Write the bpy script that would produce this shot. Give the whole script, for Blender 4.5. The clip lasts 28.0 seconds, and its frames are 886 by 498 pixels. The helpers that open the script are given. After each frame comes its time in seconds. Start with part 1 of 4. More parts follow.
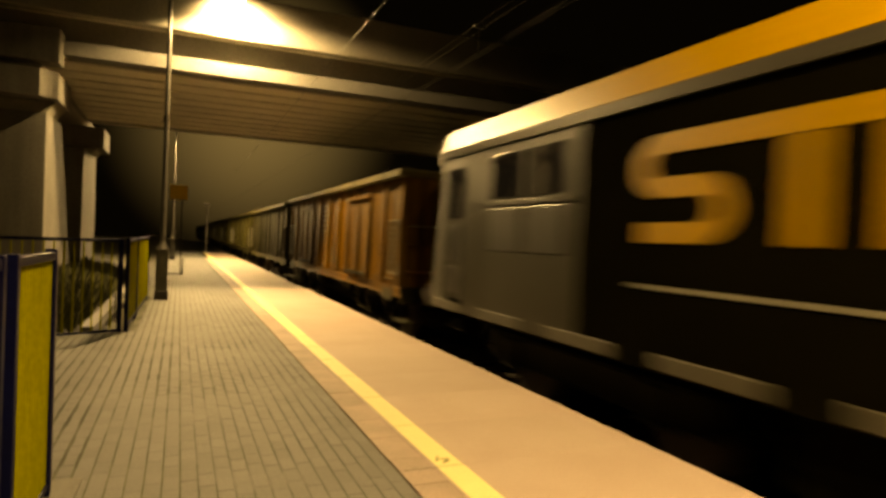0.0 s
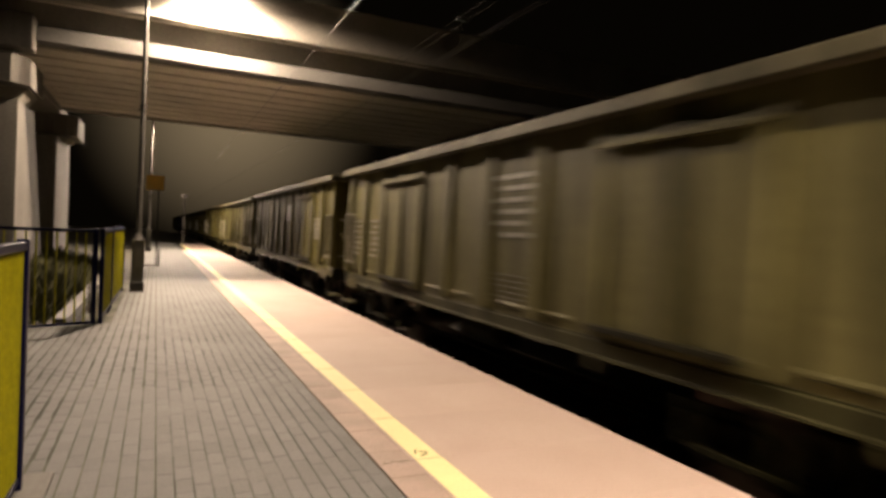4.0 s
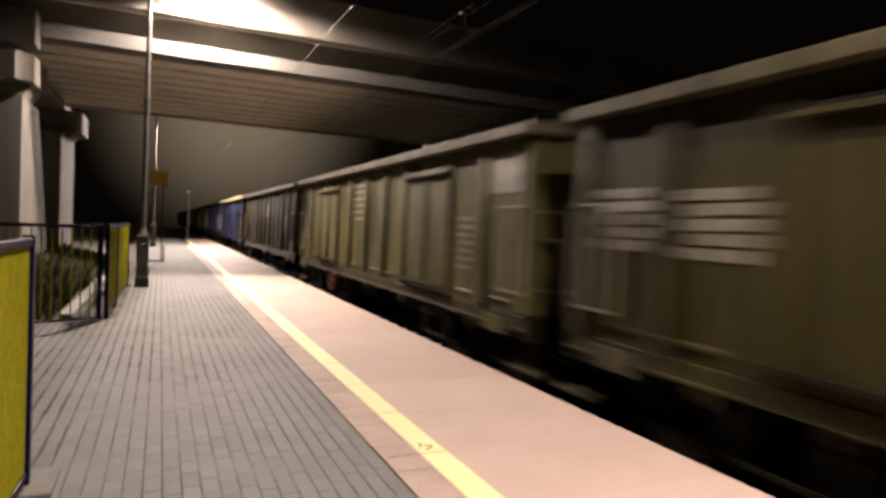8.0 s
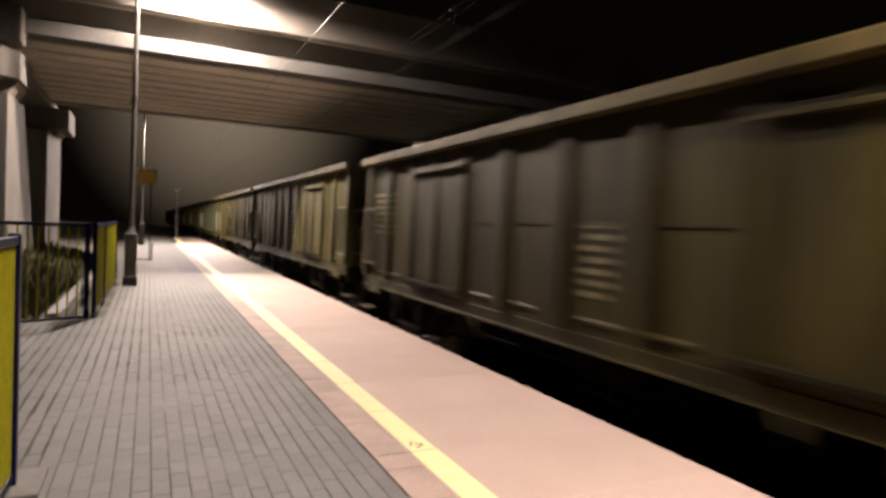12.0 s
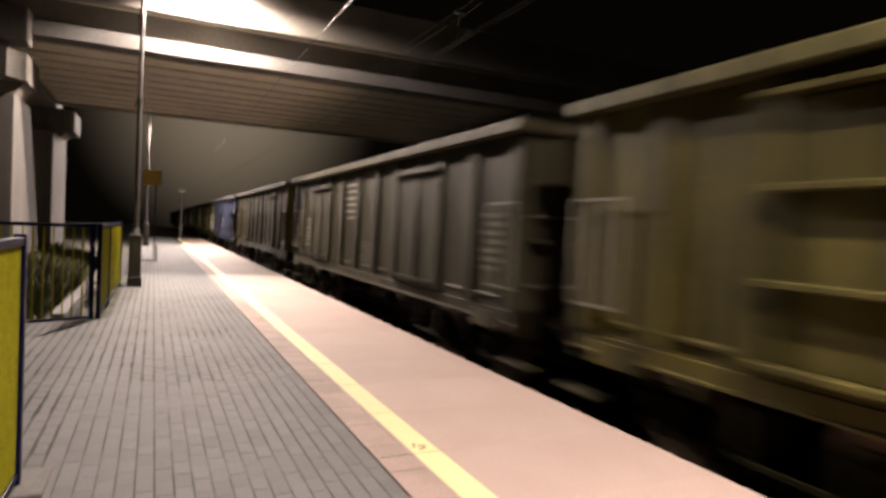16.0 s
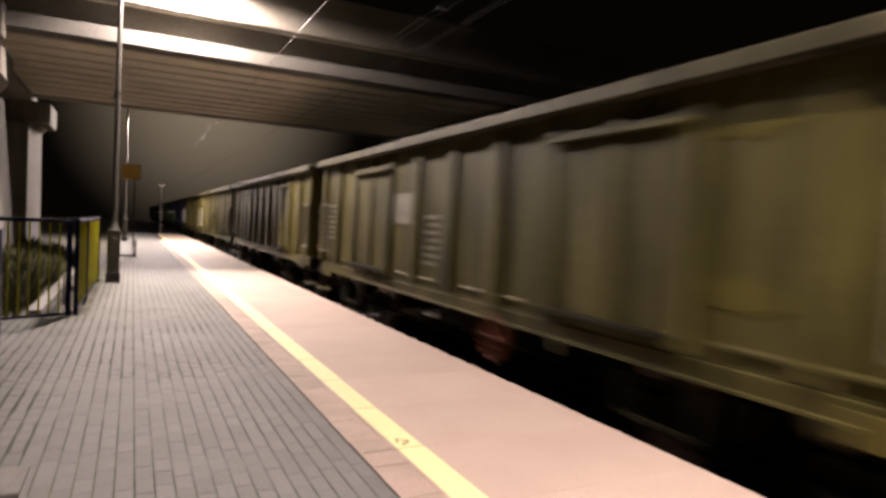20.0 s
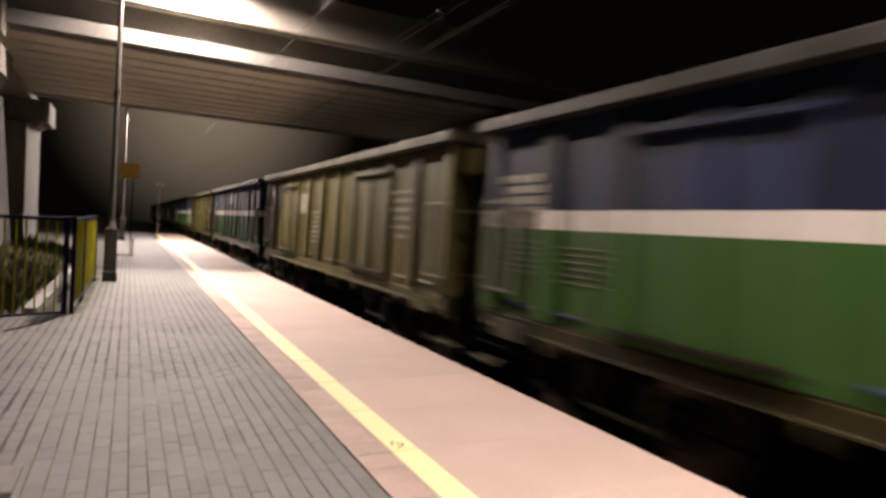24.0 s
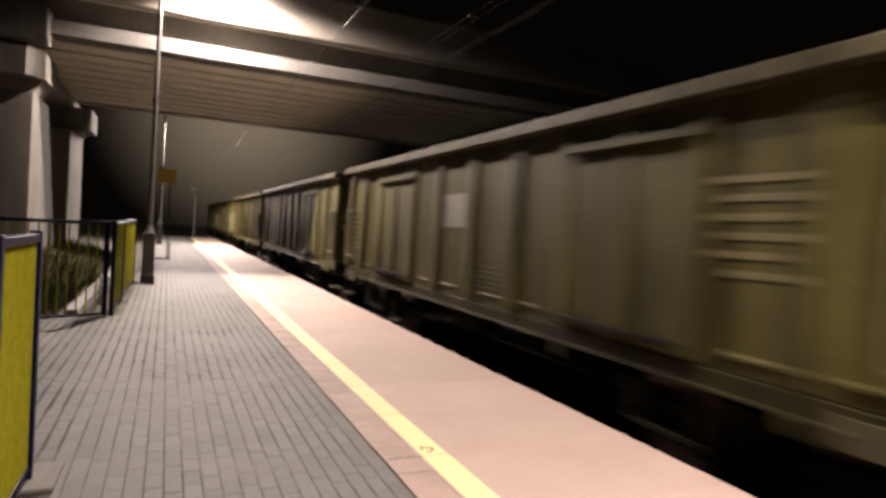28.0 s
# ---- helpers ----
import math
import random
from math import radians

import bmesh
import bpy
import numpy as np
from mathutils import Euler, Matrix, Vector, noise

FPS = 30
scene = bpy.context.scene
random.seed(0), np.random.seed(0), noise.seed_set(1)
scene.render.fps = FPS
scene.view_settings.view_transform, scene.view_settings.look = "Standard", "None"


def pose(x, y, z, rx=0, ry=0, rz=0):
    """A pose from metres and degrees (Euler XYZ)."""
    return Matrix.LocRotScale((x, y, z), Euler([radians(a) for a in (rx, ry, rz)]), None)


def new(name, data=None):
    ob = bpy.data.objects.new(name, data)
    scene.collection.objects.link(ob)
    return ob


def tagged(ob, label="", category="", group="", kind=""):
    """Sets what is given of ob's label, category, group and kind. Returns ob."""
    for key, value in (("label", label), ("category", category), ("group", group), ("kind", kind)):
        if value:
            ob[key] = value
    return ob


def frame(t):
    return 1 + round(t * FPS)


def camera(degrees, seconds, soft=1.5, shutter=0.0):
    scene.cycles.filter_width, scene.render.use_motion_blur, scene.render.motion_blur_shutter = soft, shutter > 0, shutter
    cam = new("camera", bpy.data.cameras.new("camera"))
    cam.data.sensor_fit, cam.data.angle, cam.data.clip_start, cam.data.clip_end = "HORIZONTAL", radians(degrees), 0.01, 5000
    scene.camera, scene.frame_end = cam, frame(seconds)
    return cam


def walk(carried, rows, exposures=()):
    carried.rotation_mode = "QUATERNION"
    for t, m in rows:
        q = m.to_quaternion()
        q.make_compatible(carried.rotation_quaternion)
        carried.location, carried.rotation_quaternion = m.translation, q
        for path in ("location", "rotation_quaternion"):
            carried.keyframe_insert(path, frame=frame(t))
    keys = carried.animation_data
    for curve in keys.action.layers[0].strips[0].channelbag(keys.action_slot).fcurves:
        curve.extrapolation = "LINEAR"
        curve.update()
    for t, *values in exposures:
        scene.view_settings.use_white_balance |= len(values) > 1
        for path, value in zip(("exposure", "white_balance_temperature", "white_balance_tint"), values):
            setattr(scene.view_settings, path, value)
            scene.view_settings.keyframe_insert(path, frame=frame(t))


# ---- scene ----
cam = camera(71.46, 28.0, soft=3.3, shutter=0.62)

EYE = (0.0, 0.0, 1.62)
PATH = [
    (0.0, 89.3, -2.3, -23.14), (0.5, 89.25, -2.47, -23.3), (1.0, 89.26, -2.54, -23.35), (1.5, 89.09, -2.73, -24.09),
    (2.0, 89.13, -2.59, -24.29), (2.5, 89.18, -2.53, -24.23), (3.0, 89.02, -2.54, -24.38), (3.5, 88.88, -2.68, -24.86),
    (5.5, 88.59, -2.95, -25.0), (6.0, 88.58, -2.91, -24.26), (6.5, 88.47, -2.79, -23.68), (7.0, 88.33, -2.64, -23.86),
    (7.5, 88.26, -2.8, -24.17), (8.0, 88.25, -2.58, -24.61), (8.5, 88.3, -2.4, -24.71), (9.0, 88.48, -2.69, -25.11),
    (9.5, 88.38, -2.45, -25.46), (10.0, 88.24, -2.33, -26.19), (10.5, 88.3, -2.55, -25.38), (11.0, 88.37, -2.51, -25.13),
    (11.5, 88.2, -2.45, -25.15), (12.0, 88.12, -2.55, -25.51), (12.5, 88.24, -2.68, -26.04), (14.5, 87.97, -2.71, -26.12),
    (15.0, 88.55, -2.72, -25.46), (15.5, 88.32, -2.84, -25.12), (16.0, 88.28, -2.73, -25.16), (16.5, 88.54, -2.78, -25.07),
    (17.0, 88.11, -2.59, -26.34), (17.5, 87.88, -2.37, -27.32), (18.0, 88.17, -2.5, -27.52), (18.5, 87.98, -2.53, -27.2),
    (19.0, 87.98, -2.71, -26.71), (19.5, 87.71, -2.72, -26.66), (20.0, 87.9, -2.74, -26.74), (20.5, 87.86, -2.98, -26.46),
    (22.5, 88.1, -3.44, -26.3), (23.0, 88.14, -3.44, -26.82), (23.5, 88.05, -3.39, -26.9), (24.0, 88.2, -3.47, -26.93),
    (24.5, 88.3, -3.42, -27.36), (25.0, 88.29, -3.37, -27.45), (25.5, 88.34, -3.59, -27.16), (26.0, 88.43, -3.58, -26.4),
    (26.5, 88.43, -3.55, -25.69), (27.0, 88.53, -3.69, -25.18), (27.5, 88.73, -3.62, -24.88), (28.0, 88.46, -3.57, -24.12),
]
walk(cam, [(t, pose(*EYE, rx, ry, rz)) for t, rx, ry, rz in PATH],
     exposures=[(0.0, -0.24, 70000, 2), (0.3, -0.18, 18000, 7), (0.7, -0.1, 12500, 0), (1.4, -0.12, 9900, 4), (3.0, -0.05, 8100, 10), (6.0, 0.12, 6700, 16), (28.0, 0.18, 6400, 17)])

# metres run by the train, second by second
RUN = [3.58, 23.84, 44.07, 64.14, 84.02, 103.76, 123.43, 143.1, 162.81, 182.45, 201.92, 221.19, 240.35, 259.48, 278.65, 297.84, 316.98, 336.01, 354.98, 373.93, 392.93, 412.11, 431.42, 450.78, 470.15, 489.44, 508.58, 527.65, 546.7]
RAIL = -0.42          # top of rail, with the platform's top at 0
AXIS = 5.30           # the track's centre line
PITCH = 14.04         # length of a wagon over its buffers
EDGE = 3.63           # platform edge

# ---- light ----
world = bpy.data.worlds.new("night")
scene.world = world
world.use_nodes = True
world.node_tree.nodes["Background"].inputs["Color"].default_value = (0.9, 0.75, 0.5, 1)
world.node_tree.nodes["Background"].inputs["Strength"].default_value = 0.0003

# each luminaire throws a wide cone and two lobes along the platform; lean, cone, edge
STREET = ((0, 162, 0.3), (-58, 150, 1.0), (58, 150, 1.0))
DOWN = ((0, 150, 1.0),)
LAMPS = [(0.95, 15.66, 7300, 0.14, STREET), (2.0, -0.74, 12000, 0.38, DOWN), (0.95, 37.36, 14000, 0.14, STREET), (0.95, -23.9, 6500, 0.14, DOWN)]
for lx, ly, power, tilt, lobes in LAMPS:
    for lean, cone, edge in lobes:
        data = bpy.data.lights.new("platform_light", "SPOT")
        data.spot_size, data.spot_blend, data.shadow_soft_size = radians(cone), edge, 0.12
        data.energy, data.color = power, (1.0, 0.84, 0.71)
        aim = Vector((tilt, math.sin(radians(lean)), -math.cos(radians(lean))))
        lamp = new("platform_light", data)
        lamp.location, lamp.rotation_euler = (lx, ly, 7.15), aim.to_track_quat("-Z", "Y").to_euler()


# ---- materials ----
def material(name, base, rough=0.7, metal=0.0, second=None, scale=3.0, amount=0.5, fine=40.0, bump=0.15, random_tint=0.0,
             emit=None, stretch=(1, 1, 1), grain=0.25, streak=0.0, dent=0.0, sheen=0.5):
    m = bpy.data.materials.new(name)
    m.use_nodes = True
    nt = m.node_tree
    n, link = nt.nodes, nt.links.new
    b = n["Principled BSDF"]
    b.inputs["Roughness"].default_value, b.inputs["Metallic"].default_value = rough, metal
    b.inputs["Specular IOR Level"].default_value = sheen
    if emit:
        b.inputs["Emission Color"].default_value = (*base, 1)
        b.inputs["Emission Strength"].default_value = emit
    co, mp = n.new("ShaderNodeTexCoord"), n.new("ShaderNodeMapping")
    mp.inputs["Scale"].default_value = stretch
    own, apart, shifted = n.new("ShaderNodeObjectInfo"), n.new("ShaderNodeVectorMath"), n.new("ShaderNodeVectorMath")
    apart.operation, apart.inputs[1].default_value = "MULTIPLY", (13.0, 37.0, 7.0)
    link(own.outputs["Random"], apart.inputs[0])
    link(co.outputs["Object"], shifted.inputs[0])
    link(apart.outputs["Vector"], shifted.inputs[1])
    link(shifted.outputs["Vector"], mp.inputs["Vector"])
    big, small = n.new("ShaderNodeTexNoise"), n.new("ShaderNodeTexNoise")
    big.inputs["Scale"].default_value, big.inputs["Detail"].default_value = scale, 6
    small.inputs["Scale"].default_value, small.inputs["Detail"].default_value = fine, 4
    link(mp.outputs["Vector"], big.inputs["Vector"])
    link(mp.outputs["Vector"], small.inputs["Vector"])
    ramp = n.new("ShaderNodeValToRGB")
    ramp.color_ramp.elements[0].position, ramp.color_ramp.elements[1].position = 0.38, 0.68
    link(big.outputs["Fac"], ramp.inputs["Fac"])
    mix = n.new("ShaderNodeMix")
    mix.data_type = "RGBA"
    second = second or tuple(c * 0.6 for c in base)
    mix.inputs["A"].default_value, mix.inputs["B"].default_value = (*base, 1), (*second, 1)
    fac = n.new("ShaderNodeMath")
    fac.operation = "MULTIPLY"
    fac.inputs[1].default_value = amount
    link(ramp.outputs["Color"], fac.inputs[0])
    link(fac.outputs[0], mix.inputs["Factor"])
    out = mix.outputs["Result"]
    speck = n.new("ShaderNodeMix")
    speck.data_type, speck.blend_type = "RGBA", "MULTIPLY"
    speck.inputs["Factor"].default_value = grain
    link(out, speck.inputs["A"])
    grey = n.new("ShaderNodeMapRange")
    grey.inputs["From Min"].default_value, grey.inputs["From Max"].default_value = 0.3, 0.7
    link(small.outputs["Fac"], grey.inputs["Value"])
    link(grey.outputs["Result"], speck.inputs["B"])
    out = speck.outputs["Result"]
    if streak:
        run, mp2, lim, wash = n.new("ShaderNodeTexNoise"), n.new("ShaderNodeMapping"), n.new("ShaderNodeMapRange"), n.new("ShaderNodeMix")
        mp2.inputs["Scale"].default_value = (4.5, 4.5, 0.3)
        run.inputs["Scale"].default_value, run.inputs["Detail"].default_value = 1.0, 5
        link(shifted.outputs["Vector"], mp2.inputs["Vector"])
        link(mp2.outputs["Vector"], run.inputs["Vector"])
        link(run.outputs["Fac"], lim.inputs["Value"])
        lim.inputs["From Min"].default_value, lim.inputs["From Max"].default_value = 0.36, 0.62
        wash.data_type, wash.blend_type = "RGBA", "MULTIPLY"
        wash.inputs["Factor"].default_value = streak
        link(out, wash.inputs["A"])
        link(lim.outputs["Result"], wash.inputs["B"])
        out = wash.outputs["Result"]
    if random_tint:
        info, hsv, rng = n.new("ShaderNodeObjectInfo"), n.new("ShaderNodeHueSaturation"), n.new("ShaderNodeMapRange")
        rng.inputs["To Min"].default_value, rng.inputs["To Max"].default_value = 1 - random_tint, 1 + random_tint
        geo, add, fr = n.new("ShaderNodeNewGeometry"), n.new("ShaderNodeMath"), n.new("ShaderNodeMath")
        fr.operation = "FRACT"
        link(info.outputs["Random"], add.inputs[0])
        link(geo.outputs["Random Per Island"], add.inputs[1])
        link(add.outputs[0], fr.inputs[0])
        link(fr.outputs[0], rng.inputs["Value"])
        link(rng.outputs["Result"], hsv.inputs["Value"])
        link(out, hsv.inputs["Color"])
        out = hsv.outputs["Color"]
    link(out, b.inputs["Base Color"])
    if bump:
        bp = n.new("ShaderNodeBump")
        bp.inputs["Strength"].default_value, bp.inputs["Distance"].default_value = bump, 0.01
        link(small.outputs["Fac"], bp.inputs["Height"])
        if dent:
            wave = n.new("ShaderNodeBump")
            wave.inputs["Strength"].default_value, wave.inputs["Distance"].default_value = dent, 0.05
            link(big.outputs["Fac"], wave.inputs["Height"])
            link(bp.outputs["Normal"], wave.inputs["Normal"])
            bp = wave
        link(bp.outputs["Normal"], b.inputs["Normal"])
    return m


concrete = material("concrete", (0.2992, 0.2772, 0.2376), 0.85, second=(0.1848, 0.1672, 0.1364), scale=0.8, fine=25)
# girder and deck colour lifted to stand in for haze and bounced light
girder_concrete = material("haze_lifted_girder_concrete", (0.7084, 0.6452, 0.5313), 0.85, second=(0.506, 0.4554, 0.3669), scale=0.8, fine=25)
# parapet, web, haunch: the same concrete dimmed, their weaker light put into the colour
dim_concrete = material("dimmed_concrete", (0.256, 0.2352, 0.2), 0.85, second=(0.16, 0.144, 0.1168), scale=0.8, fine=25)
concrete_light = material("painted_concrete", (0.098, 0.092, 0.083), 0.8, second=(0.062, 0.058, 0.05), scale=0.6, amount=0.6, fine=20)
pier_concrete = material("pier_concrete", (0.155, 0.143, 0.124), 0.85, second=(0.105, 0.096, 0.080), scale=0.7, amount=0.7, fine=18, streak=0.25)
slab_mat = material("slab", (0.2967, 0.2259, 0.1949), 0.75, second=(0.2657, 0.1949, 0.1661), scale=1.3, amount=0.7, fine=60, bump=0.1, random_tint=0.05, grain=0.15)
border_mat = material("border_slab", (0.262, 0.196, 0.165), 0.8, second=(0.185, 0.137, 0.112), scale=2.4, amount=0.8, fine=50, bump=0.12, random_tint=0.07, grain=0.25)
paver_mat = material("paver", (0.087, 0.0875, 0.087), 0.8, second=(0.062, 0.062, 0.057), scale=0.9, amount=0.7, fine=70, random_tint=0.04)
bedding_mat = material("jointing_sand", (0.005, 0.0046, 0.0022), 0.95, second=(0.10, 0.098, 0.094), scale=1.3, amount=1.0, fine=16, grain=0.35)
moss_joint_mat = material("mossy_joint", (0.011, 0.0115, 0.0018), 0.95, second=(0.075, 0.073, 0.055), scale=1.8, amount=0.9, fine=16, grain=0.35)
joint_mat = material("joint_sand", (0.025, 0.023, 0.017), 0.95, scale=8, fine=90)
yellow_line_mat = material("road_paint_yellow", (0.5531, 0.4996, 0.2498), 0.6, second=(0.5233, 0.458, 0.2379), scale=5, amount=0.6, fine=80, grain=0.2)
fence_yellow = material("paint_yellow", (0.28, 0.265, 0.010), 0.45, second=(0.19, 0.175, 0.009), scale=6, fine=40, bump=0.05, sheen=0.15)
fence_blue = material("paint_navy", (0.003, 0.004, 0.026), 0.4, second=(0.004, 0.004, 0.014), scale=5, fine=40, bump=0.05, sheen=0.06)
galvanised = material("galvanised_steel", (0.078, 0.073, 0.066), 0.5, 0.4, second=(0.048, 0.045, 0.040), scale=4, fine=50, bump=0.08)
dark_steel = material("dark_steel", (0.027, 0.0252, 0.0228), 0.6, 0.3, second=(0.054, 0.03, 0.018), scale=5, fine=40)
rail_steel = material("rail_steel", (0.16, 0.12, 0.09), 0.45, 0.7, second=(0.12, 0.06, 0.03), scale=4, fine=60)
rust_red = material("rusty_red", (0.052, 0.014, 0.005), 0.8, second=(0.034, 0.012, 0.005), scale=9, fine=40, sheen=0.1)
ballast_mat = material("ballast", (0.055, 0.05, 0.042), 0.95, second=(0.03, 0.026, 0.02), scale=6, fine=35, bump=0.6)
# sleeper colour lowered: the shade in the gap beside the train is put into it
sleeper_mat = material("shade_dark_sleeper", (0.06, 0.052, 0.04), 0.9, second=(0.035, 0.03, 0.022), scale=4, fine=30)
earth_mat = material("earth", (0.035, 0.03, 0.02), 0.95, second=(0.02, 0.025, 0.01), scale=0.8, fine=20, bump=0.4)
grass_mat = material("dry_grass", (0.040, 0.042, 0.010), 0.8, second=(0.054, 0.046, 0.014), scale=3, fine=30, random_tint=0.3)
copper = material("copper_wire", (0.016, 0.014, 0.011), 0.8, 0.0, scale=4, bump=0, sheen=0.03)
lamp_glow = material("lamp_glass", (1.0, 0.9, 0.72), 0.3, emit=60, bump=0)
far_glow = material("far_lamp_glass", (0.16, 0.13, 0.10), 0.3, emit=0.12, bump=0)
sign_mat = material("sign_ochre", (0.55, 0.36, 0.055), 0.5, second=(0.65, 0.43, 0.06), scale=3, fine=30, bump=0)
white_paint = material("soiled_white_paint", (0.14, 0.13, 0.10), 0.6, second=(0.045, 0.041, 0.028), scale=6, amount=0.9, fine=30, bump=0.05)
faded_paint = material("faded_stencil_paint", (0.12, 0.112, 0.088), 0.7, second=(0.055, 0.050, 0.036), scale=9, amount=0.9, fine=30, bump=0.05, sheen=0.1)
cream_paint = material("cream_paint", (0.34, 0.28, 0.15), 0.5, second=(0.26, 0.21, 0.12), scale=4, fine=30, bump=0.05)
stain_paint = material("yellow_stain", (0.056, 0.048, 0.009), 0.75, second=(0.04, 0.034, 0.008), scale=5, fine=30, bump=0.05, sheen=0.1)
yellow_paint = material("stencil_yellow", (0.0792, 0.0648, 0.0198), 0.6, scale=6, fine=30, bump=0.05)


# ---- building helpers ----
def box(bm, x0, x1, y0, y1, z0, z1, bevel=0.0):
    m = Matrix.Translation(((x0 + x1) / 2, (y0 + y1) / 2, (z0 + z1) / 2)) @ Matrix.Diagonal((x1 - x0, y1 - y0, z1 - z0, 1))
    made = bmesh.ops.create_cube(bm, size=1, matrix=m)
    if bevel:
        edges = list({e for v in made["verts"] for e in v.link_edges})
        bmesh.ops.bevel(bm, geom=edges, offset=bevel, segments=2, affect="EDGES", profile=0.5)
    return bm


def rod(bm, a, b, r, r2=None, sides=10):
    a, b = Vector(a), Vector(b)
    d = b - a
    m = Matrix.Translation((a + b) / 2) @ d.to_track_quat("Z", "Y").to_matrix().to_4x4()
    bmesh.ops.create_cone(bm, cap_ends=True, segments=sides, radius1=r, radius2=r if r2 is None else r2, depth=d.length, matrix=m)
    return bm


def prism(bm, outline, axis, lo, hi):
    """Extrude a closed outline of (u, v) along axis 0, 1 or 2; v is the height on the first two."""
    def at(u, v, w):
        if axis == 2:
            return (u, v, w)
        return (w, u, v) if axis == 0 else (u, w, v)
    a = [bm.verts.new(at(u, v, lo)) for u, v in outline]
    b = [bm.verts.new(at(u, v, hi)) for u, v in outline]
    bm.faces.new(a), bm.faces.new(list(reversed(b)))
    for i in range(len(outline)):
        j = (i + 1) % len(outline)
        bm.faces.new((a[i], b[i], b[j], a[j]))
    bmesh.ops.recalc_face_normals(bm, faces=bm.faces)
    return bm


def finish(name, bm, mat):
    me = bpy.data.meshes.new(name)
    bm.to_mesh(me)
    bm.free()
    me.materials.append(mat)
    return me


def part(name, bm, mat, parent, label=""):
    ob = new(name, finish(name, bm, mat))
    ob.parent = parent
    return tagged(ob, label=label)


def share(name, mesh, parent, m, mat=None):
    ob = new(name, mesh)
    ob.parent = parent
    ob.matrix_basis = m
    if mat:
        ob.material_slots[0].link = "OBJECT"
        ob.material_slots[0].material = mat
    return ob


def thing(name, at=(0, 0, 0), label="", category="", group="", kind=""):
    ob = new(name)
    ob.empty_display_size = 0.2
    ob.location = at
    return tagged(ob, label, category, group, kind)


def B():
    return bmesh.new()


# ---- ground, track, platform ----
def ground():
    bm = B()
    xs = [-400, -60, -20, -8, -3.0, -1.6, EDGE - 0.2, 40, 100, 400]
    ys = [-400, -60, -20, 0, 8, 11, 14, 17, 21, 26, 32, 60, 120, 400]
    def h(x, y):
        if x > 0:
            return -0.95
        bank = min(max((-1.5 - x) / 3.0, 0), 1)
        rise = 0.75 * bank * min(max((y - 11.5) / 5, 0), 1) * min(max((34 - y) / 6, 0), 1)
        return -0.06 + rise if y < 60 else -0.5
    grid = [[bm.verts.new((x, y, h(x, y))) for y in ys] for x in xs]
    for i in range(len(xs) - 1):
        for j in range(len(ys) - 1):
            bm.faces.new((grid[i][j], grid[i + 1][j], grid[i + 1][j + 1], grid[i][j + 1]))
    ob = new("ground", finish("ground", bm, earth_mat))
    tagged(ob, "dark bare earth beside the railway at night", "ground", kind="structure")


def track():
    t = thing("railway_track", (AXIS, 0, RAIL), "railway track with steel rails on sleepers in ballast", "track", kind="structure")
    bm = B()
    random.seed(3)
    xs = [-2.2, -1.5, -1.2, -0.8, -0.4, 0, 0.4, 0.8, 1.2, 1.6, 2.6, 3.4]
    ys = [-40 + 0.5 * i for i in range(281)]
    g = [[bm.verts.new((x, y, (-0.53 if x in (-2.2, 3.4) else -0.22) + random.uniform(-0.03, 0.02))) for y in ys] for x in xs]
    for i in range(len(xs) - 1):
        for j in range(len(ys) - 1):
            bm.faces.new((g[i][j], g[i + 1][j], g[i + 1][j + 1], g[i][j + 1]))
    part("ballast_bed", bm, ballast_mat, t)["kind"] = "stuff"
    outline = [(-0.07, -0.17), (0.07, -0.17), (0.07, -0.155), (0.012, -0.14), (0.012, -0.045), (0.035, -0.035), (0.035, 0.0),
               (-0.035, 0.0), (-0.035, -0.035), (-0.012, -0.045), (-0.012, -0.14), (-0.07, -0.155)]
    for s in (-1, 1):
        bm = B()
        prism(bm, [(u + s * 0.7525, v) for u, v in outline], 1, -40, 100)
        part("rail", bm, rail_steel, t)
    me = finish("sleeper", box(B(), -1.3, 1.3, -0.13, 0.13, -0.32, -0.175, 0.02), sleeper_mat)
    for i in range(180):
        share("sleeper", me, t, pose(0, -35 + 0.62 * i, 0))


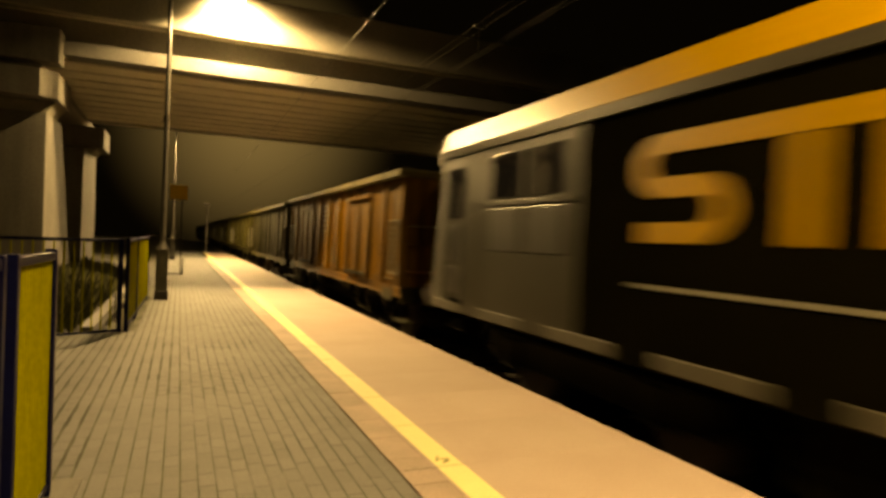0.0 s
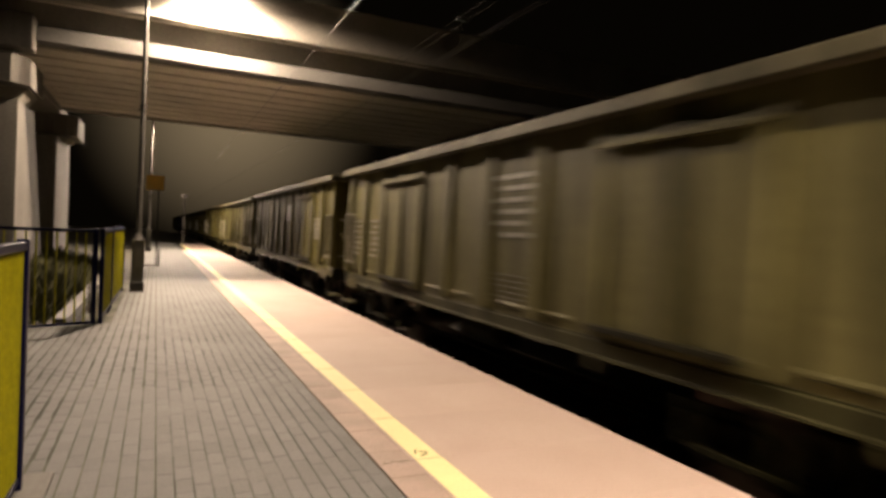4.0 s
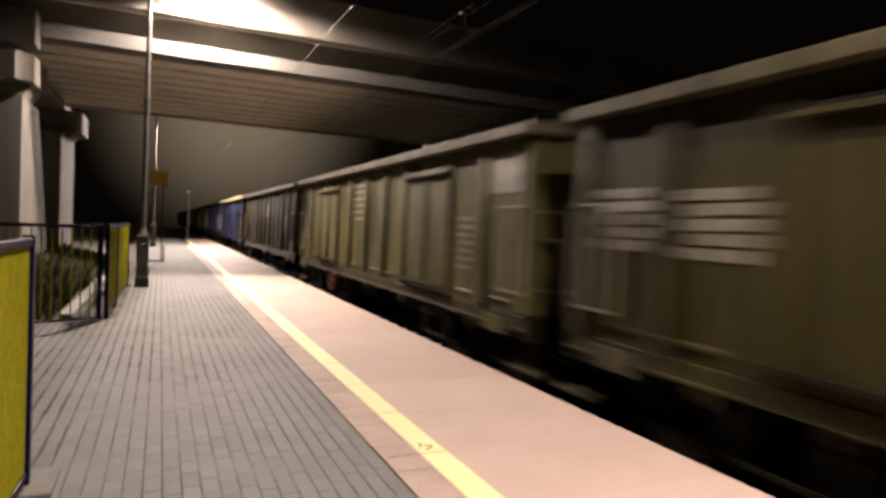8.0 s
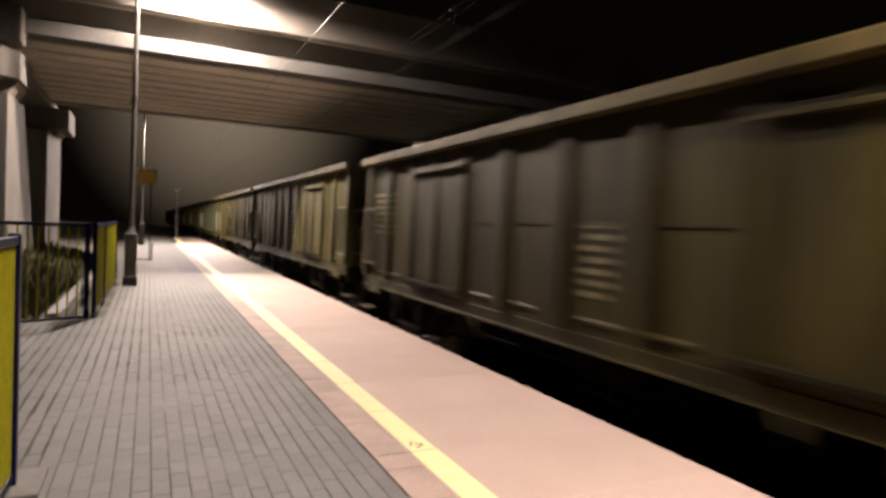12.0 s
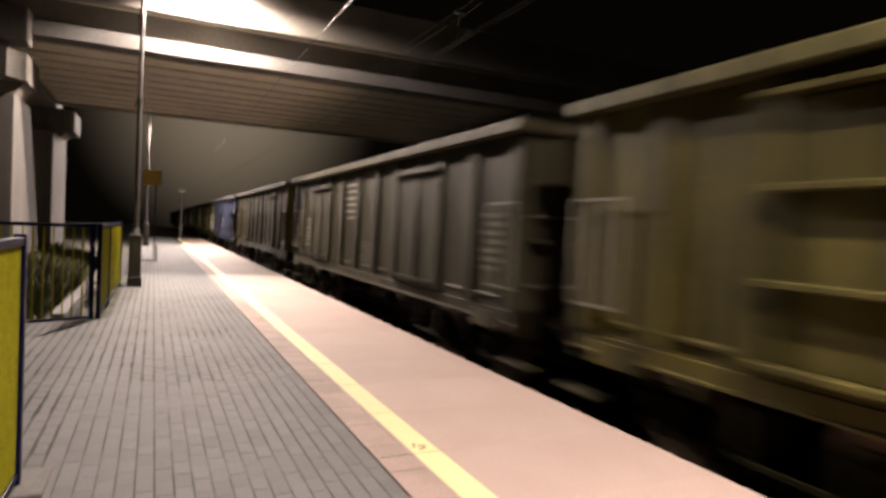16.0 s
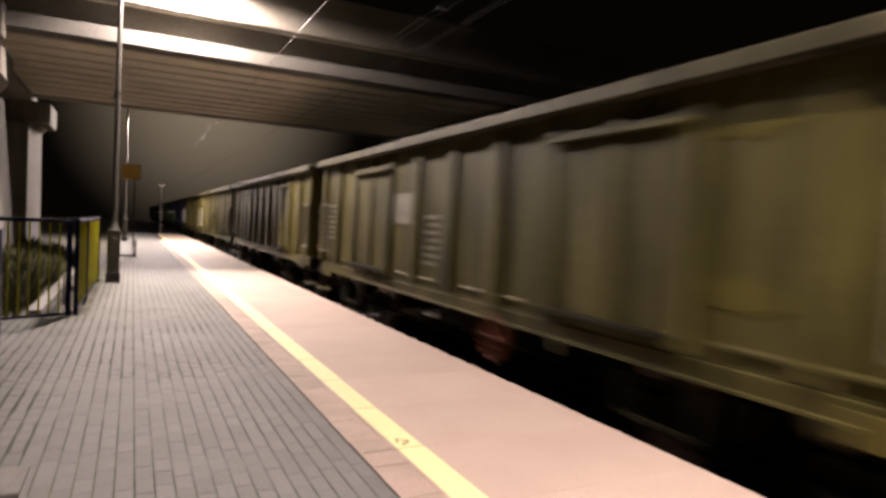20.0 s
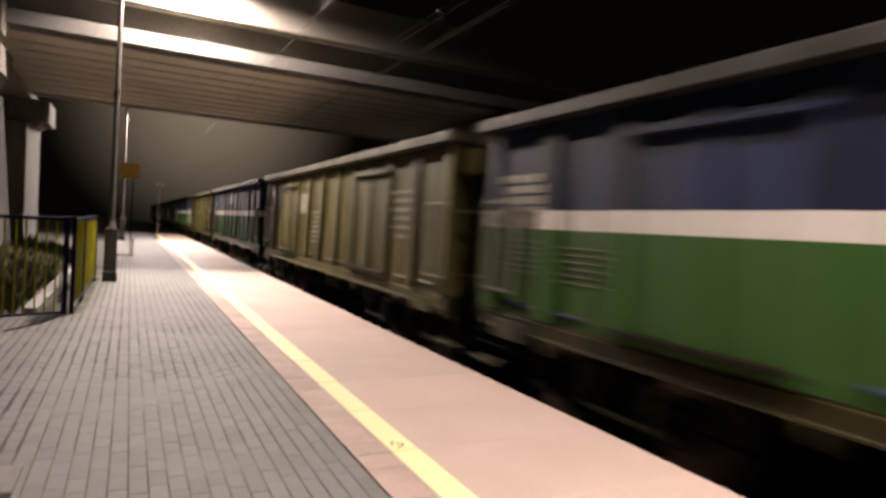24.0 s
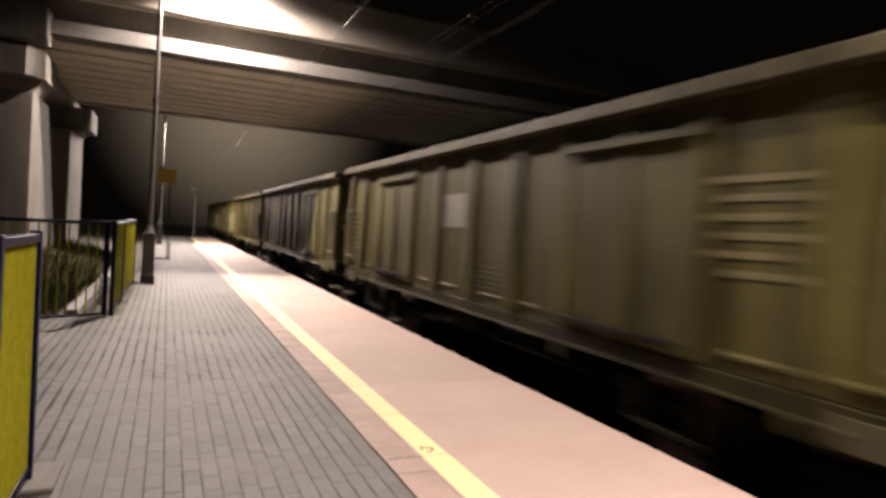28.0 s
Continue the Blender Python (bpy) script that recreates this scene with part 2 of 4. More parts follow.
def slabs():
    p = thing("platform_edge", (0, 0, 0), "salmon concrete edge slabs of the station platform", "platform", kind="structure")
    part("platform_wall", box(B(), EDGE - 0.35, EDGE - 0.10, -24, 54, -1.0, -0.16), concrete, p)
    part("platform_base", box(B(), -0.62, EDGE - 0.36, -24, 54, -1.0, -0.13), joint_mat, p)
    me = finish("edge_slab", box(B(), 1.727, EDGE, 0.0008, 0.9992, -0.15, 0.0, 0.001), slab_mat)
    strip = finish("border_slab", box(B(), 1.466, 1.725, 0.003, 0.497, -0.15, -0.001, 0.002), border_mat)
    for i in range(96):
        share("border_slab", strip, p, pose(random.uniform(-0.002, 0.002), -6.22 + 0.5 * i, random.uniform(-0.001, 0.001)))
    for i in range(78):
        share("edge_slab", me, p, pose(0, -23.97 + i, 0))
    line = thing("safety_line", (0, 0, 0), "yellow painted safety line along the platform edge", "line", kind="structure")
    bm = B()
    random.seed(5)
    for i in range(77):
        y = -23.97 + i
        box(bm, 1.75 + random.uniform(-0.004, 0.004), 1.955 + random.uniform(-0.004, 0.004), y + 0.008, y + 0.992, 0.0005, 0.004)
    part("paint_stripe", bm, yellow_line_mat, line)
    bm = B()
    for dx, dy in ((0.0, 0.0), (0.035, 0.02), (-0.03, 0.06), (0.02, 0.075), (0.05, 0.06), (-0.01, 0.11)):
        rod(bm, (1.83 + dx, 4.1 + dy, 0.004), (1.83 + dx, 4.1 + dy, 0.0065), 0.014, sides=7)
    part("worn_spots", bm, joint_mat, line)
    bm = B()
    for i in range(7):
        box(bm, 1.50 + 0.035 * i, 1.53 + 0.035 * i, 4.03 + 0.006 * (i % 3), 4.036 + 0.006 * (i % 3), 0.0003, 0.0022)
    part("crack", bm, joint_mat, line, "thin dark crack in the slab")


def pavers():
    pv = thing("pavement", (0, 0, 0), "grey concrete block paving of the platform", "paving", kind="structure")
    random.seed(11)
    w, l, n = 0.1075, 0.21, 0
    verts, faces = [], []
    one = finish("paver", box(B(), -w / 2 + 0.0055, w / 2 - 0.0055, -l / 2 + 0.0008, l / 2 - 0.0008, -0.06, 0.0, 0.001), paver_mat)
    left = -0.66
    cols = int((1.45 - left) / w)
    for c in range(-14, cols):
        x = 1.45 - w * (cols - c - 0.5)
        y = -8.0 + (0.5 * l if c % 2 else 0) + random.uniform(-0.02, 0.02)
        while y < 54:
            y += l
            if c < 0 and not (4.4 < y < 10.8):
                continue
            dz = random.uniform(-0.0010, 0.0010)
            if 3.3 < y < 6.6 and 0 <= c and n < 300:
                n += 1
                share("paver", one, pv, pose(x, y, dz, random.uniform(-0.1, 0.1), random.uniform(-0.15, 0.15), random.uniform(-0.7, 0.7)))
                continue
            i = len(verts)
            a, b = w / 2 - 0.0044 - (0.003 if x < 0.1 else 0.0) - random.random() ** 3 * 0.010, l / 2 - 0.001 - random.random() ** 4 * 0.010
            tilt = random.uniform(-0.0005, 0.0005)
            for sx, sy in ((-1, -1), (1, -1), (1, 1), (-1, 1)):
                verts.append((x + sx * a, y + sy * b, -0.06))
            for sx, sy in ((-1, -1), (1, -1), (1, 1), (-1, 1)):
                verts.append((x + sx * (a - 0.002), y + sy * (b - 0.002), dz + sx * tilt))
            faces += [(i + 4, i + 5, i + 6, i + 7)] + [(i + k, i + (k + 1) % 4, i + 4 + (k + 1) % 4, i + 4 + k) for k in range(4)]
    me = bpy.data.meshes.new("paver_field")
    me.from_pydata(verts, [], faces)
    me.materials.append(paver_mat)
    ob = new("paver_field", me)
    ob.parent = pv
    ob["kind"] = "stuff"
    part("bedding", box(B(), 0.101, 1.452, -8, 54, -0.12, -0.0022), bedding_mat, pv)
    part("mossy_bedding", box(B(), -2.25, 0.1, -8, 10.9, -0.12, -0.003), moss_joint_mat, pv)
    part("mossy_bedding", box(B(), -0.7, 0.1, 10.901, 54, -0.12, -0.003), moss_joint_mat, pv)


# ---- fence ----
def fence_panel(at, length, turn, name="fence", height=1.46, step=0.125, low=0.07, label="navy blue steel fence panel with yellow upright bars"):
    f = thing(name, at, label, "fence", "platform fence")
    f.rotation_euler = (0, 0, radians(turn))
    part("top_rail", box(B(), 0, length, -0.025, 0.025, height - 0.05, height, 0.006), fence_blue, f)
    part("bottom_rail", box(B(), 0, length, -0.02, 0.02, low, low + 0.04, 0.005), fence_blue, f)
    for x in (0, length):
        part("post", box(B(), x - 0.03, x + 0.03, -0.03, 0.03, min(-0.10, 0) if low > 0.05 else 0.015, height + 0.015, 0.006), fence_blue, f)
    me = finish("bar", rod(B(), (0, 0, low + 0.03), (0, 0, height - 0.05), 0.013, sides=8), fence_yellow)
    n = max(int(length / step), 1)
    for i in range(1, n):
        share("bar", me, f, pose(length * i / n, 0, 0))
    return f


def fences():
    fence_panel((-0.74, 10.9, 0.0), 1.75, 89.2)
    fence_panel((-0.715, 12.72, 0.0), 3.2, 89.2)
    g = fence_panel((-0.83, 10.75, 0.0), 1.7, 205, "fence_gate", low=0.02, label="open navy blue gate with yellow bars held by a chain")
    bm = B()
    for i in range(9):
        rod(bm, (0.04 + 0.012 * (i % 2), -0.045, 0.62 - 0.05 * i), (0.05 - 0.012 * (i % 2), -0.05, 0.57 - 0.05 * i), 0.011, sides=6)
    part("chain", bm, dark_steel, g, "hanging dark steel chain")
    fence_panel((-2.58, 10.43, 0.0), 2.2, 186)
    fence_panel((-0.70, 3.36, 0.0), 0.86, 89, step=0.055, height=1.47)
    fence_panel((-0.80, 3.30, 0.0), 2.0, 183, step=0.10, height=1.47)
    fence_panel((-0.72, 1.0, 0.0), 2.2, 90, height=1.47)


# ---- lamps, sign, wires ----
def lamp_post(y, x=-0.36, head=1.0, glass=None, group="platform lamps"):
    p = thing("lamp_post", (x, y, 0), "grey steel platform lamp post with a lit lamp on an arm", "lamp post", group)
    part("base_box", box(B(), -0.13, 0.13, -0.12, 0.12, -0.05, 1.20, 0.012), galvanised, p)
    part("base_plate", box(B(), -0.15, 0.15, -0.14, 0.14, -0.02, 0.22, 0.01), dark_steel, p)
    part("inspection_door", box(B(), -0.05, 0.06, -0.132, -0.118, 0.55, 1.0, 0.004), concrete_light, p)
    part("collar", rod(B(), (0, 0, 1.20), (0, 0, 1.36), 0.10, 0.06, 12), galvanised, p)
    part("shaft", rod(B(), (0, 0, 1.30), (0, 0, 7.2), 0.06, 0.05, 14), galvanised, p)
    part("clamp", rod(B(), (0, 0, 4.2), (0, 0, 4.28), 0.075, sides=12), dark_steel, p)
    part("cable_hook", rod(B(), (-0.11, -0.02, 4.12), (0.09, -0.02, 4.34), 0.014, sides=6), dark_steel, p)
    part("arm", rod(B(), (0, 0, 7.17), (head - x - 0.11, -0.15, 7.32), 0.035, sides=10), galvanised, p)
    hx = head - x
    part("lamp_head", box(B(), hx - 0.32, hx + 0.32, -0.30, 0.02, 7.20, 7.34, 0.04), dark_steel, p)
    part("lamp_glass", box(B(), hx - 0.25, hx + 0.25, -0.26, -0.02, 7.165, 7.20, 0.01), glass or lamp_glow, p, "glowing lamp glass")
    return p


def loose_stone():
    s = thing("loose_kerb_stone", (-0.62, 4.24, 0.0), "pale concrete kerb stone at the fence post", "stone")
    part("stone", box(B(), -0.10, 0.10, -0.22, 0.22, 0.001, 0.035, 0.012), concrete_light, s)


def lamps():
    for y in (15.8, -0.6, 37.5, -23.8):
        lamp_post(y, head=2.05 if y == -0.6 else 1.0)
    s = thing("far_lamp", (1.95, 52.5, -0.05), "short lamp post with a faint lamp head at the platform end", "lamp post")
    part("shaft", rod(B(), (0, 0, 0), (0, 0, 3.75), 0.06, 0.045, 10), galvanised, s)
    part("lamp_head", box(B(), -0.26, 0.26, -0.14, 0.14, 3.80, 3.90, 0.03), galvanised, s)
    part("lamp_glass", box(B(), -0.2, 0.2, -0.1, 0.1, 3.74, 3.80, 0.02), far_glow, s)


def sign():
    s = thing("platform_sign", (0.04, 24.8, 0), "small ochre notice board on a thin post", "sign")
    part("post", rod(B(), (0, 0, 0), (0, 0, 3.3), 0.025), galvanised, s)
    part("board", box(B(), -0.42, 0.18, -0.05, -0.028, 2.77, 3.30, 0.01), sign_mat, s)
    part("foot_rail", rod(B(), (-0.45, 0, 0.03), (0.1, 0, 0.03), 0.025), dark_steel, s)
    part("short_post", rod(B(), (0.08, -0.1, 0), (0.08, -0.1, 0.62), 0.03), dark_steel, s)


def wires():
    for name, x, z, gap in (("contact_wire", AXIS, 5.33, 0.05), ("carrier_wire", AXIS, 5.88, 0.10)):
        w = thing(name, (x, 0, z), "pair of overhead railway wires", "wire", kind="structure")
        for s in (-1, 1):
            part("strand", rod(B(), (s * gap, -40, 0), (s * gap, 140 if z < 5.5 else 16.0, 0), 0.004, sides=6), copper, w)
    w = thing("dropper", (AXIS, 11.0, 5.33), "short dropper clamp between the overhead wires", "wire clamp")
    part("strand", rod(B(), (0, 0, 0), (0, 0, 0.55), 0.006, sides=6), copper, w)
    part("clamp", box(B(), -0.12, 0.12, -0.02, 0.02, 0.53, 0.57, 0.008), galvanised, w)
    w = thing("feeder_wire", (0, 0, 0), "single overhead feeder wire above the platform edge", "wire", kind="structure")
    part("strand", rod(B(), (2.62, -40, 5.22), (2.79, 15.0, 5.26), 0.0045, sides=6), dark_steel, w)
    part("strand", rod(B(), (2.79, 15.0, 5.26), (3.10, 41.0, 5.50), 0.006, sides=6), galvanised, w)


# ---- bridge ----
def bridge():
    b = thing("road_bridge", (0, 0, 0), "concrete road bridge over the platform and tracks", "bridge")
    x0, x1 = -15.0, 32.0
    part("parapet", box(B(), x0, x1, 16.15, 16.46, 6.42, 7.5, 0.03), dim_concrete, b)
    part("edge_web", box(B(), x0, x1, 16.66, 17.0, 5.80, 6.46), dim_concrete, b)
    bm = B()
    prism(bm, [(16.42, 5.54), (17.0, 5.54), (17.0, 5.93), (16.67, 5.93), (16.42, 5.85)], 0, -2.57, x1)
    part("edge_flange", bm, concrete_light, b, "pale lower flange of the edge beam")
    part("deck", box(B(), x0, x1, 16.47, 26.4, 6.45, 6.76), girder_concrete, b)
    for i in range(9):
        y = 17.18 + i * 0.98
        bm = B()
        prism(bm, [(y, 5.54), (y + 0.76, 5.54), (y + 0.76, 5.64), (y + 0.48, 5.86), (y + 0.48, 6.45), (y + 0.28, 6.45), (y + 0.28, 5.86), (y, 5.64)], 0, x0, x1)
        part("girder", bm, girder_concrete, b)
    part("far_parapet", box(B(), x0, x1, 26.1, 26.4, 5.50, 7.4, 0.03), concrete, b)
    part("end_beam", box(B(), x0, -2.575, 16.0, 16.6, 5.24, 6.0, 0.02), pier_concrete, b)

    def pier(px0, px1, y0, y1, foot, cap_y0, cap_y1, cap_z0=4.44, reach=0.25):
        bm = B()
        prism(bm, [(y0, -1.0), (y1 + foot, -1.0), (y1, 4.16), (y0, 4.16)], 0, px0, px1)
        part("column", bm, pier_concrete, b)
        bm = B()
        e, c = px1 + reach, 0.3
        prism(bm, [(px0 - 0.3, cap_y0), (e - c, cap_y0), (e, cap_y0 + c), (e, cap_y1), (px0 - 0.3, cap_y1)], 2, cap_z0, 5.03)
        part("cap", bm, pier_concrete, b)
        bm = B()
        prism(bm, [(px0 - 0.2, cap_z0 - 0.005), (px0 + 0.05, 4.165), (px1 - 0.02, 4.165), (px1 + 0.16, cap_z0 - 0.005)], 1, cap_y0 + 0.62, cap_y1 - 0.1)
        part("haunch", bm, dim_concrete, b)
    pier(-4.5, -2.85, 16.35, 18.3, 2.6, 15.8, 17.75)
    pier(-4.5, -2.92, 22.8, 25.9, 0.2, 23.9, 26.0, 4.34, 0.42)
    part("crosshead", box(B(), -4.7, -2.95, 16.35, 26.2, 5.03, 5.235), dim_concrete, b)
    pier(11.0, 12.6, 16.3, 18.4, 1.0, 16.0, 18.5)
    pier(11.0, 12.6, 22.8, 25.5, 0.2, 22.5, 25.7)
    part("crosshead", box(B(), 10.7, 12.9, 16.6, 26.0, 5.05, 5.54), concrete, b)


def verge():
    k = thing("edging_kerb", (0, 0, 0), "pale concrete edging strip beside the platform", "kerb", kind="structure")
    part("strip", box(B(), -1.42, -1.22, 11.2, 18.5, -0.2, 0.04, 0.015), concrete_light, k)
    random.seed(21)
    verts, faces = [], []
    for i in range(9000):
        x, y = random.uniform(-4.2, -1.5), random.uniform(11.0, 24.0)
        bank = min(max((-1.5 - x) / 3.0, 0), 1)
        z = -0.08 + 0.75 * bank * min(max((y - 11.5) / 5, 0), 1)
        hgt, a = random.uniform(0.08, 0.5), random.uniform(0, 6.28)
        dx, dy = 0.012 * math.cos(a), 0.012 * math.sin(a)
        lean = random.uniform(-0.2, 0.2), random.uniform(-0.2, 0.2)
        n = len(verts)
        verts += [(x - dx, y - dy, z), (x + dx, y + dy, z), (x + lean[0] * 0.4, y + lean[1] * 0.4, z + hgt * 0.6), (x + lean[0], y + lean[1], z + hgt)]
        faces += [(n, n + 1, n + 2), (n + 2, n + 1, n + 3)]
    me = bpy.data.meshes.new("grass")
    me.from_pydata(verts, [], faces)
    me.materials.append(grass_mat)
    tagged(new("grass", me), "rough dry grass on the bank behind the fence", "grass", kind="stuff")


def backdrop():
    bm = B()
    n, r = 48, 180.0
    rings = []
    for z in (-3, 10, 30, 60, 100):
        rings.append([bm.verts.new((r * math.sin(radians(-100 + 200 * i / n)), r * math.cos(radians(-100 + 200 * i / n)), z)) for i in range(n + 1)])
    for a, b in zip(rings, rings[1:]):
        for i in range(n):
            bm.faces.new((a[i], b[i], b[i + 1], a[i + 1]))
    # radial glow of lamp-lit mist, painted into the backdrop as emission
    m = bpy.data.materials.new("painted_mist_glow")
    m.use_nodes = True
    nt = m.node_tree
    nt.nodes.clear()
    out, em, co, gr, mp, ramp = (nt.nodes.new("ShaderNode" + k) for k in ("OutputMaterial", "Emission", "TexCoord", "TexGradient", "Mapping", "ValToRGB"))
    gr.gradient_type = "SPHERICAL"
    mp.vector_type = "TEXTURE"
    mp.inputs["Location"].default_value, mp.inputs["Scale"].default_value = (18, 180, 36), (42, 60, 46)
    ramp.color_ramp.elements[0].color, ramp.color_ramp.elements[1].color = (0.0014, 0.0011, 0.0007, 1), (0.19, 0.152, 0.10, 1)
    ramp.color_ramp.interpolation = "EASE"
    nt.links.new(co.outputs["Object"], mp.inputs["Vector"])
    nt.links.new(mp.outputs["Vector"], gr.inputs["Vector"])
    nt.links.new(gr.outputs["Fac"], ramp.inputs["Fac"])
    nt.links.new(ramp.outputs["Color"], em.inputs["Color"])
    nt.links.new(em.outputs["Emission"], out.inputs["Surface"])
    tagged(new("backdrop", finish("backdrop", bm, m)), "night backdrop with the glow of lamp-lit mist painted in", "sky", kind="structure")


# ---- wagons ----
HALF, BODY = 1.30, 12.80      # half width of the tub, its length
Z0, Z1 = 1.12, 3.40           # floor line and top, above the rail
PARTS = {}


def wagon_meshes():
    P = PARTS
    P["side"] = finish("side_panel", box(B(), -0.02, 0.02, -BODY / 2, BODY / 2, Z0, Z1 - 0.14), dark_steel)
    P["end"] = finish("end_panel", box(B(), -HALF + 0.021, HALF - 0.021, -0.02, 0.02, Z0, Z1 - 0.14), dark_steel)
    P["floor"] = finish("floor", box(B(), -HALF + 0.03, HALF - 0.03, -BODY / 2 + 0.03, BODY / 2 - 0.03, Z0 - 0.06, Z0 + 0.02), dark_steel)
    bm = B()
    for s in (-1, 1):
        box(bm, s * 1.38 - 0.11, s * 1.38 + 0.11, -BODY / 2 - 0.12, BODY / 2 + 0.12, Z1 - 0.14, Z1, 0.015)
        box(bm, -1.265, 1.265, s * (BODY / 2 + 0.03) - 0.09, s * (BODY / 2 + 0.03) + 0.09, Z1 - 0.14, Z1 - 0.002, 0.015)
    P["top_rail"] = finish("top_rail", bm, dark_steel)
    bm = B()
    prism(bm, [(-0.095, 0), (-0.08, 0.10), (0.08, 0.10), (0.095, 0)], 1, Z0 + 0.02, Z1 - 0.15)
    bmesh.ops.transform(bm, matrix=Matrix(((0, 0, 1, 0), (1, 0, 0, 0), (0, 1, 0, 0), (0, 0, 0, 1))), verts=bm.verts)
    for v in bm.verts:
        if v.co.z > 2.0:
            v.co.x *= 0.42
    P["rib"] = finish("rib", bm, dark_steel)
    P["seam"] = finish("weld_seam", box(B(), 0.0, 0.014, -BODY / 2 + 0.02, BODY / 2 - 0.02, 2.19, 2.21), dark_steel)
    bm = B()
    prism(bm, [(-0.05, 0.92), (0.025, 0.92), (0.025, 0.94), (0.0, 0.95), (0.0, 1.085), (-0.02, 1.095), (-0.02, 1.115), (-0.05, 1.115)], 1, -BODY / 2 - 0.05, BODY / 2 + 0.05)
    P["sill"] = finish("sole_bar", bm, dark_steel)
    bm = B()
    prism(bm, [(0.0, -0.03), (0.028, -0.015), (0.028, 0.008), (0.0, 0.035)], 1, -0.72, 0.72)
    P["ledge"] = finish("bottom_ledge", bm, dark_steel)
    bm = B()
    prism(bm, [(-0.07, 0.0), (0.07, 0.0), (0.04, -0.13), (-0.04, -0.13)], 0, -0.04, 0.03)
    rod(bm, (0.0, 0.0, -0.07), (0.05, 0.0, -0.07), 0.022, sides=6)
    P["stirrup"] = finish("sole_stirrup", bm, dark_steel)
    bm = B()
    box(bm, -1.22, -0.42, 0.0, 0.20, -0.02, 0.02, 0.006)
    for x in (-1.1, -0.55):
        prism(bm, [(0.0, -0.02), (0.17, -0.02), (0.0, -0.16)], 0, x - 0.012, x + 0.012)
    P["end_ledge"] = finish("end_ledge", bm, dark_steel)
    bm = B()
    rod(bm, (-1.2, 0.10, 0), (-0.62, 0.10, 0), 0.014, sides=8)
    for x in (-1.19, -0.63):
        rod(bm, (x, 0.0, 0), (x, 0.11, 0), 0.012, sides=6)
    P["end_handrail"] = finish("end_handrail", bm, dark_steel)
    bm = B()
    rod(bm, (0, -0.55, 0), (0, 0.55, 0), 0.19, sides=14)
    rod(bm, (0, 0.55, 0), (0, 0.61, 0), 0.19, 0.12, 14)
    rod(bm, (0, -0.61, 0), (0, -0.55, 0), 0.12, 0.19, 14)
    P["tank"] = finish("air_tank", bm, dark_steel)
    P["brake_rod"] = finish("brake_rod", rod(B(), (0, -3.1, 0), (0, 3.1, 0.05), 0.022, sides=6), dark_steel)
    P["headstock"] = finish("headstock", box(B(), -1.35, 1.35, -0.06, 0.06, 0.80, 1.10, 0.015), dark_steel)
    P["door"] = finish("door", box(B(), 0.0, 0.035, -0.88, 0.88, Z0 + 0.10, Z1 - 0.34, 0.008), dark_steel)
    P["door_bar"] = finish("door_bar", box(B(), 0.03, 0.15, -0.95, 0.95, -0.025, 0.03, 0.01), dark_steel)
    bm = B()
    prism(bm, [(0.0, -0.01), (0.19, -0.035), (0.19, 0.0), (0.0, 0.045)], 1, -0.86, 0.86)
    P["shield_bar"] = finish("shield_bar", bm, dark_steel)
    P["latch_bar"] = finish("latch_bar", box(B(), 0.02, 0.11, -0.9, 0.9, -0.025, 0.025, 0.008), dark_steel)
    P["hinge_sill"] = finish("hinge_sill", box(B(), 0.02, 0.12, -0.9, 0.9, -0.03, 0.03, 0.008), dark_steel)
    bm = B()
    rod(bm, (0, 0, 0), (0, 0.50, 0), 0.085, 0.07, 12)
    P["buffer"] = finish("buffer", bm, dark_steel)
    P["buffer_head"] = finish("buffer_head", rod(B(), (0, 0.50, 0), (0, 0.56, 0), 0.225, 0.21, 20), dark_steel)
    bm = B()
    box(bm, -0.05, 0.05, 0.0, 0.35, -0.06, 0.06, 0.01)
    rod(bm, (0, 0.33, 0), (0, 0.5, -0.12), 0.035)
    P["hook"] = finish("draw_hook", bm, dark_steel)
    bm = B()
    cols, rows = [-0.33, -0.305, -0.12, -0.098, 0.098, 0.12, 0.305, 0.33], [1.36, 1.39, 2.40, 2.425]
    vs = [[bm.verts.new((0.12, c, z)) for c in cols] for z in rows]
    for a in range(3):
        for c in range(7):
            if a != 1 or c % 2 == 0:
                bm.faces.new((vs[a][c], vs[a][c + 1], vs[a + 1][c + 1], vs[a + 1][c]))
    grown = bmesh.ops.extrude_face_region(bm, geom=bm.faces[:])
    bmesh.ops.translate(bm, vec=(-0.03, 0, 0), verts=[v for v in grown["geom"] if isinstance(v, bmesh.types.BMVert)])
    bmesh.ops.recalc_face_normals(bm, faces=bm.faces)
    P["ladder"] = finish("handrail_frame", bm, dark_steel)
    P["step"] = finish("foot_step", box(B(), 0.0, 0.26, -0.28, 0.28, 0.44, 0.48, 0.01), dark_steel)
    P["corner_plate"] = finish("corner_plate", box(B(), 0.0, 0.02, -0.30, 0.30, 0.83, 1.05, 0.006), dark_steel)
    bm = B()
    cols, rows = [-0.42, -0.385, 0.385, 0.42], [0.46, 0.50, 0.84]
    vs = [[bm.verts.new((0.10, c, z)) for c in cols] for z in rows]
    for a in range(2):
        for c in range(3):
            if a == 0 or c != 1:
                bm.faces.new((vs[a][c], vs[a][c + 1], vs[a + 1][c + 1], vs[a + 1][c]))
    grown = bmesh.ops.extrude_face_region(bm, geom=bm.faces[:])
    bmesh.ops.translate(bm, vec=(-0.03, 0, 0), verts=[v for v in grown["geom"] if isinstance(v, bmesh.types.BMVert)])
    bmesh.ops.recalc_face_normals(bm, faces=bm.faces)
